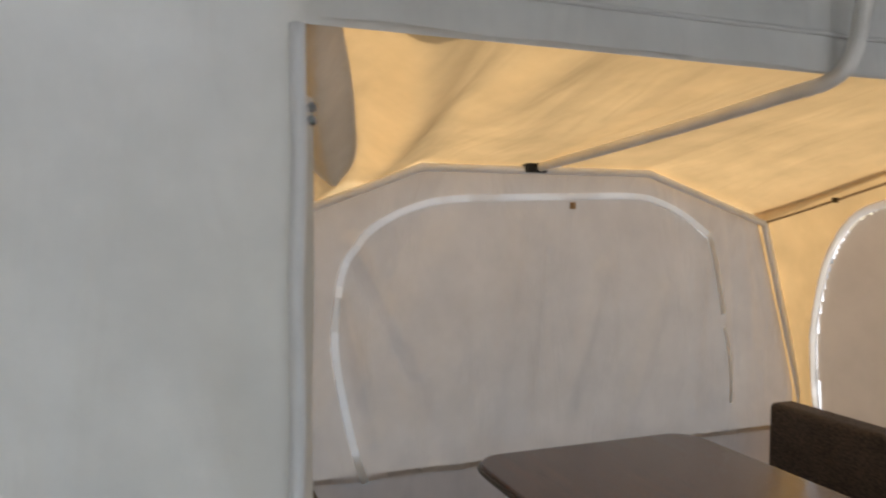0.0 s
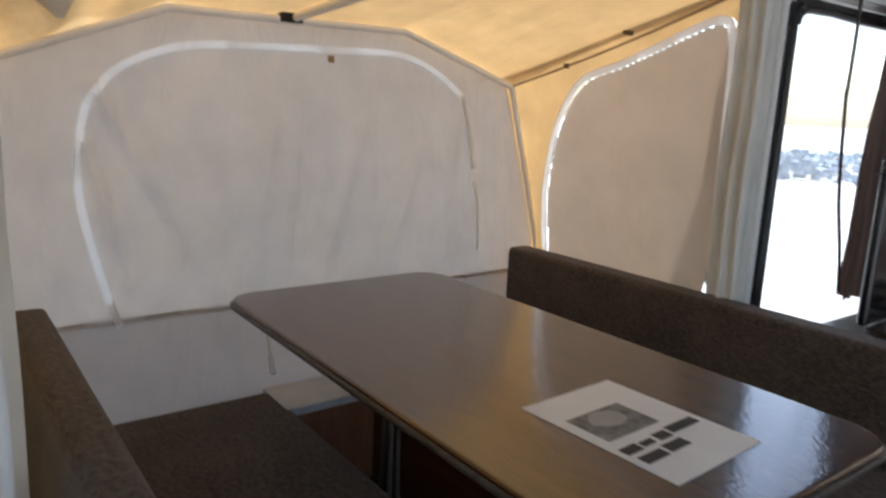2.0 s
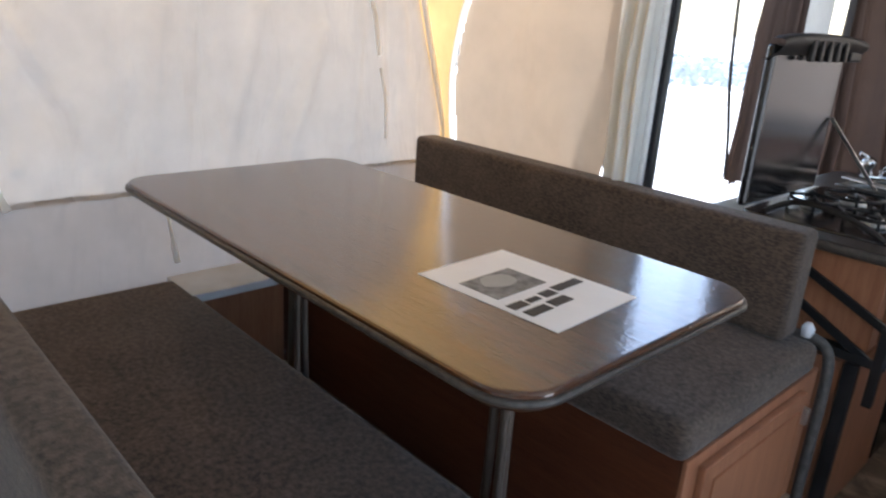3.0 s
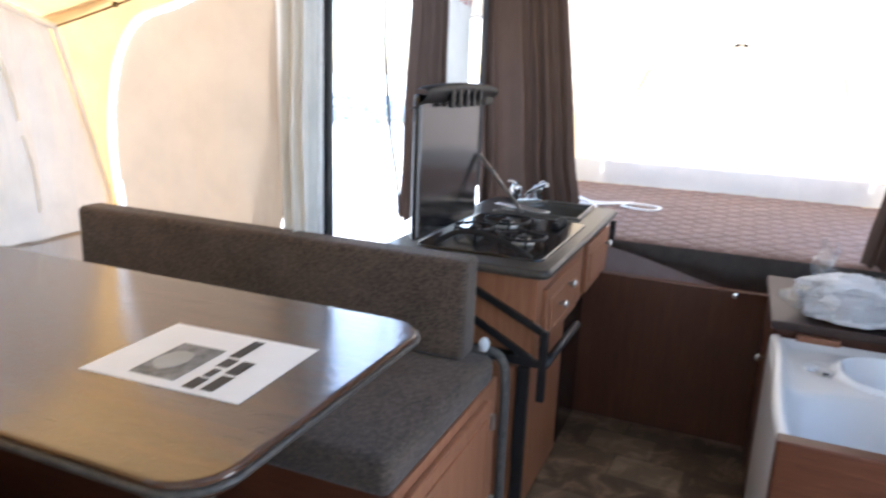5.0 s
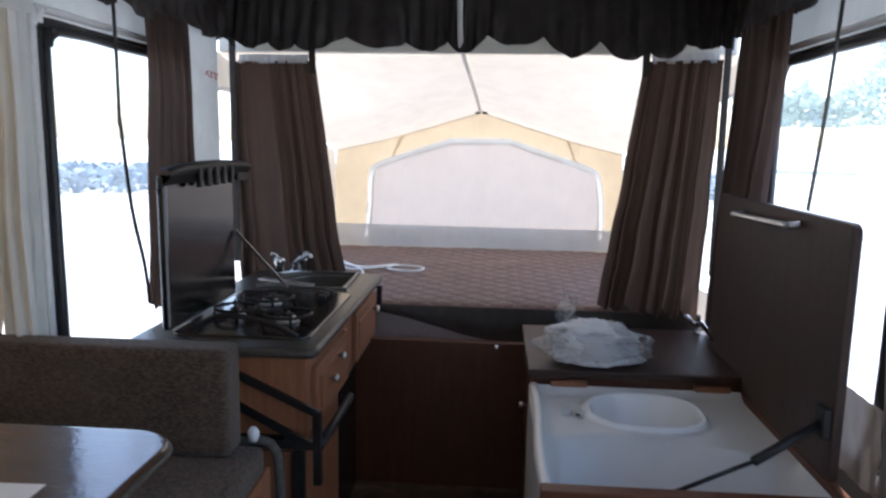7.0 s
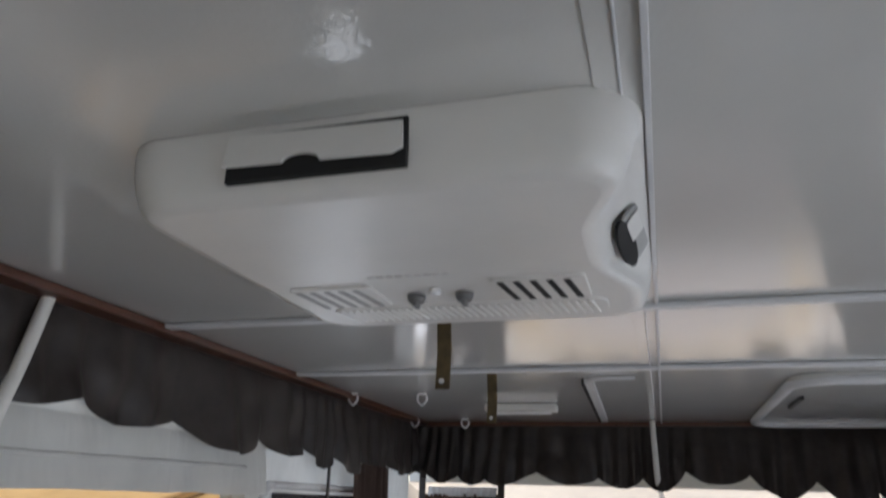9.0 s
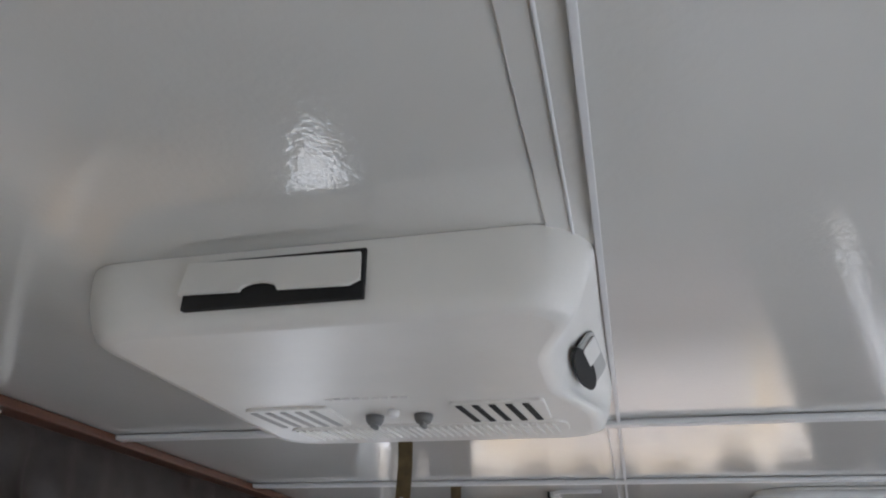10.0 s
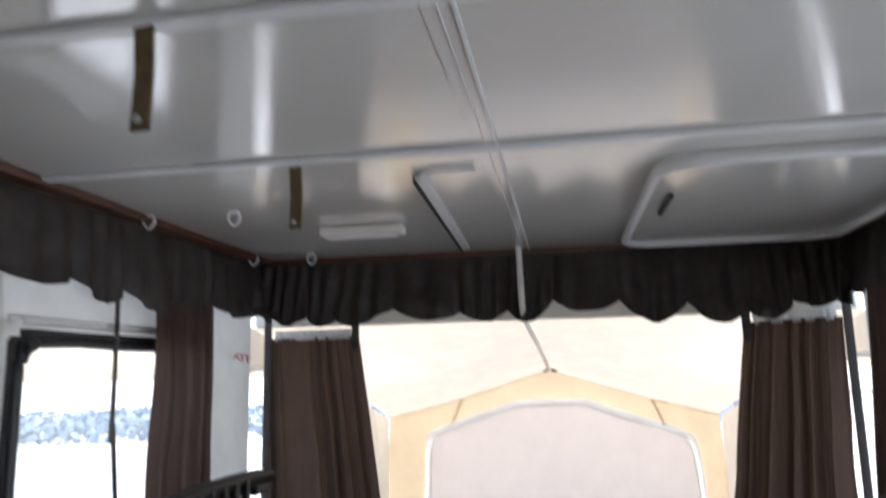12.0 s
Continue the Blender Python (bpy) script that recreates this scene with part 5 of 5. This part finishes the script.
part("panel", slab(rounded(1.12, 1.74, 2.54, 3.46, 0.08), ZC - 0.016, ZC - 0.001, 0.003), M["ceiling"], door)
part("frame", tube([(x, y, ZC - 0.018) for x, y in rounded(1.125, 1.735, 2.545, 3.455, 0.09, 8)], 0.012, 8, closed=True), M["batten"], door, "", True)
part("latch", box(1.175, 1.185, 2.80, 3.0, ZC - 0.026, ZC - 0.017, 0.002), M["matteblack"], door)
rail = thing("stowing_rail", "white rail with a black slot on the ceiling", "rail")
part("bar", ribbon([(0.662, 2.575, ZC - 0.007), (0.636, 3.44, ZC - 0.007)], 0.022, 0.012, (0, 0, 1)), M["batten"], rail)
part("cross_bar", ribbon(smooth_path([(0.662, 2.578, ZC - 0.0065), (0.672, 2.556, ZC - 0.0065), (0.70, 2.546, ZC - 0.0065), (0.775, 2.543, ZC - 0.0065)], 5), 0.008, 0.008, (0, 0, 1)), M["batten"], rail)
# The slot is a dark strip, not an opening.
part("slot", ribbon([(0.648, 2.58, ZC - 0.0085), (0.622, 3.43, ZC - 0.0085)], 0.008, 0.016, (0, 0, 1)), M["slotshade"], rail)

# ---- roof air conditioner ----
ac = thing("roof_air_conditioner", "off-white plastic ceiling air conditioner", "air conditioner")


def step(a, c, x):
    t = min(1, max(0, (x - a) / (c - a)))
    return t * t * (3 - 2 * t)


def ac_ring(z, inset, bite, end):
    """One level of the shroud: rounded, drawn in along the outlet side and flaring again behind it."""
    base = rounded(0.352 + inset, 0.828 - inset * 0.8, 1.252 + inset * 0.6, 1.742 - inset * 1.5, 0.055 - inset * 0.4, 10)
    dense = []
    for (xa, ya), (xb, yb) in zip(base, base[1:] + base[:1]):
        dense.append((xa, ya))
        if max(abs(xa - xb), abs(ya - yb)) > 0.2:
            dense += [(xa + (xb - xa) * k / 40, ya + (yb - ya) * k / 40) for k in range(1, 40)]
    pts = []
    for x, y in dense:
        if x > 0.70:
            x -= bite * step(1.262, 1.40, y) * (1 - step(end - 0.13, end, y))
        pts.append(Vector((x, y, z)))
    return pts


rings = [ac_ring(ZC - h, inset, bite, end) for h, inset, bite, end in ((0.0005, 0.0, 0.0, 1.68), (0.010, 0.0, 0.003, 1.68), (0.018, 0.001, 0.016, 1.69), (0.030, 0.003, 0.028, 1.69), (0.044, 0.007, 0.032, 1.67), (0.054, 0.011, 0.034, 1.64), (0.062, 0.016, 0.036, 1.61), (0.066, 0.023, 0.036, 1.60), (0.068, 0.034, 0.034, 1.60))]
bm = bmesh.new()
vr = [[bm.verts.new(p) for p in r] for r in rings]
nn = len(vr[0])
for a, c in zip(vr, vr[1:]):
    for k in range(nn):
        f = bm.faces.new((a[k], a[(k + 1) % nn], c[(k + 1) % nn], c[k]))
        f.smooth = True
bm.faces.new(vr[-1])
bmesh.ops.recalc_face_normals(bm, faces=bm.faces[:])
shroud = part("shroud", bm, M["ac"], ac, "moulded off-white plastic shroud")
ZB = ZC - 0.0685
# No recess is cut: a dark plate paints the slot's inner shade.
slot = part("filter_slot_shade", box(0.482, 0.646, 1.2490, 1.2555, 1.8645, 1.909, 0.001), M["slotshade"], ac, "dark plate standing for the shade in the filter slot")
flap = part("flap", slab([(0.0, 0.0), (0.158, 0.0), (0.161, 0.026), (0.152, 0.031), (0.090, 0.031)] + [(0.073 + 0.017 * math.cos(k * math.pi / 8), 0.031 - 0.008 * math.sin(k * math.pi / 8)) for k in range(1, 8)] + [(0.056, 0.031), (0.0, 0.031)], 0, 0.003, 0), M["ac"], ac, "tilted white plastic flap")
flap.matrix_basis = Matrix(((1, 0, 0, 0.484), (0, -0.16, -1, 1.2478), (-0.03, -1, 0.16, 1.9062), (0, 0, 0, 1)))
for g0, dark in ((0.408, False), (0.655, True)):
    vent = part("vent", slab(rounded(g0, g0 + 0.104, 1.507, 1.590, 0.006), ZB - 0.003, ZB + 0.001, 0.001), M["ac"], ac, "raised slatted vent")
    for k in range(5):
        x = g0 + 0.010 + k * 0.0185
        q = [(x - 0.004, 1.514), (x + 0.003, 1.514), (x + 0.011, 1.584), (x + 0.004, 1.584)]
        # Slits are flat plates with their shade put into the colour.
        part("slit", slab(q, ZB - 0.0042, ZB - 0.0031, 0), M["slotshade"] if dark else M["slitgrey"], vent)
for x in (0.553, 0.613):
    kn = part("dial", tube([(x, 1.558, ZB), (x, 1.558, ZB - 0.006), (x, 1.558, ZB - 0.010)], [0.0115, 0.0105, 0.008], 16), M["dialgrey"], ac, "grey control dial", True)
    part("grip", box(x - 0.003, x + 0.003, 1.549, 1.567, ZB - 0.015, ZB - 0.009, 0.002), M["dialgrey"], kn)
part("button", disc((0.583, 1.535, ZB), (0, 0, -1), 0.007, 0.008, 12, 0.002), M["cordwhite"], ac)
grille = part("grille", slab(rounded(0.42, 0.775, 1.600, 1.662, 0.02), ZB - 0.0022, ZB + 0.004, 0.001), M["ac"], ac, "fine slatted grille")
for k in range(34):
    x = 0.432 + k * 0.0098
    part("slat", ribbon([(x, 1.606, ZB - 0.0030), (x + 0.006, 1.656, ZB - 0.0030)], 0.0045, 0.003, (0, 0, 1)), M["ac"], grille)
for k in range(9):
    part("brand_bar", box(0.52 + k * 0.011, 0.528 + k * 0.011, 1.480, 1.484, ZB - 0.0008, ZB + 0.0005, 0), M["white"], ac)
along, out = Vector((0.08, 0.995, 0.0)).normalized(), Vector((0.80, -0.064, -0.60)).normalized()
up = along.cross(out).normalized()
turn = Matrix((along, up, out)).transposed().to_4x4()
pocket = part("outlet", slab(rounded(-0.062, 0.062, -0.015, 0.015, 0.012), 0, 0.003, 0.001), M["slitgrey"], ac, "grey moulded side outlet")
pocket.matrix_basis = Matrix.Translation((0.8105, 1.508, 1.8905)) @ turn
# The outlet slot's shade is a dark oval plate too.
hole = part("slot", slab([(0.066 * math.cos(k * math.tau / 20), 0.0115 * math.sin(k * math.tau / 20)) for k in range(20)], 0, 0.004, 0), M["slotshade"], ac, "dark oval plate standing for the shade in the outlet slot")
hole.matrix_basis = Matrix.Translation((0.8025, 1.503, 1.8780)) @ turn
for k in range(2):
    lv = part("louvre", slab(rounded(-0.026, 0.026, -0.010, 0.010, 0.004), 0.003, 0.0045, 0.0005), M["ac"], ac)
    lv.matrix_basis = Matrix.Translation((0.8108, 1.482 + 0.058 * k, 1.8915)) @ turn
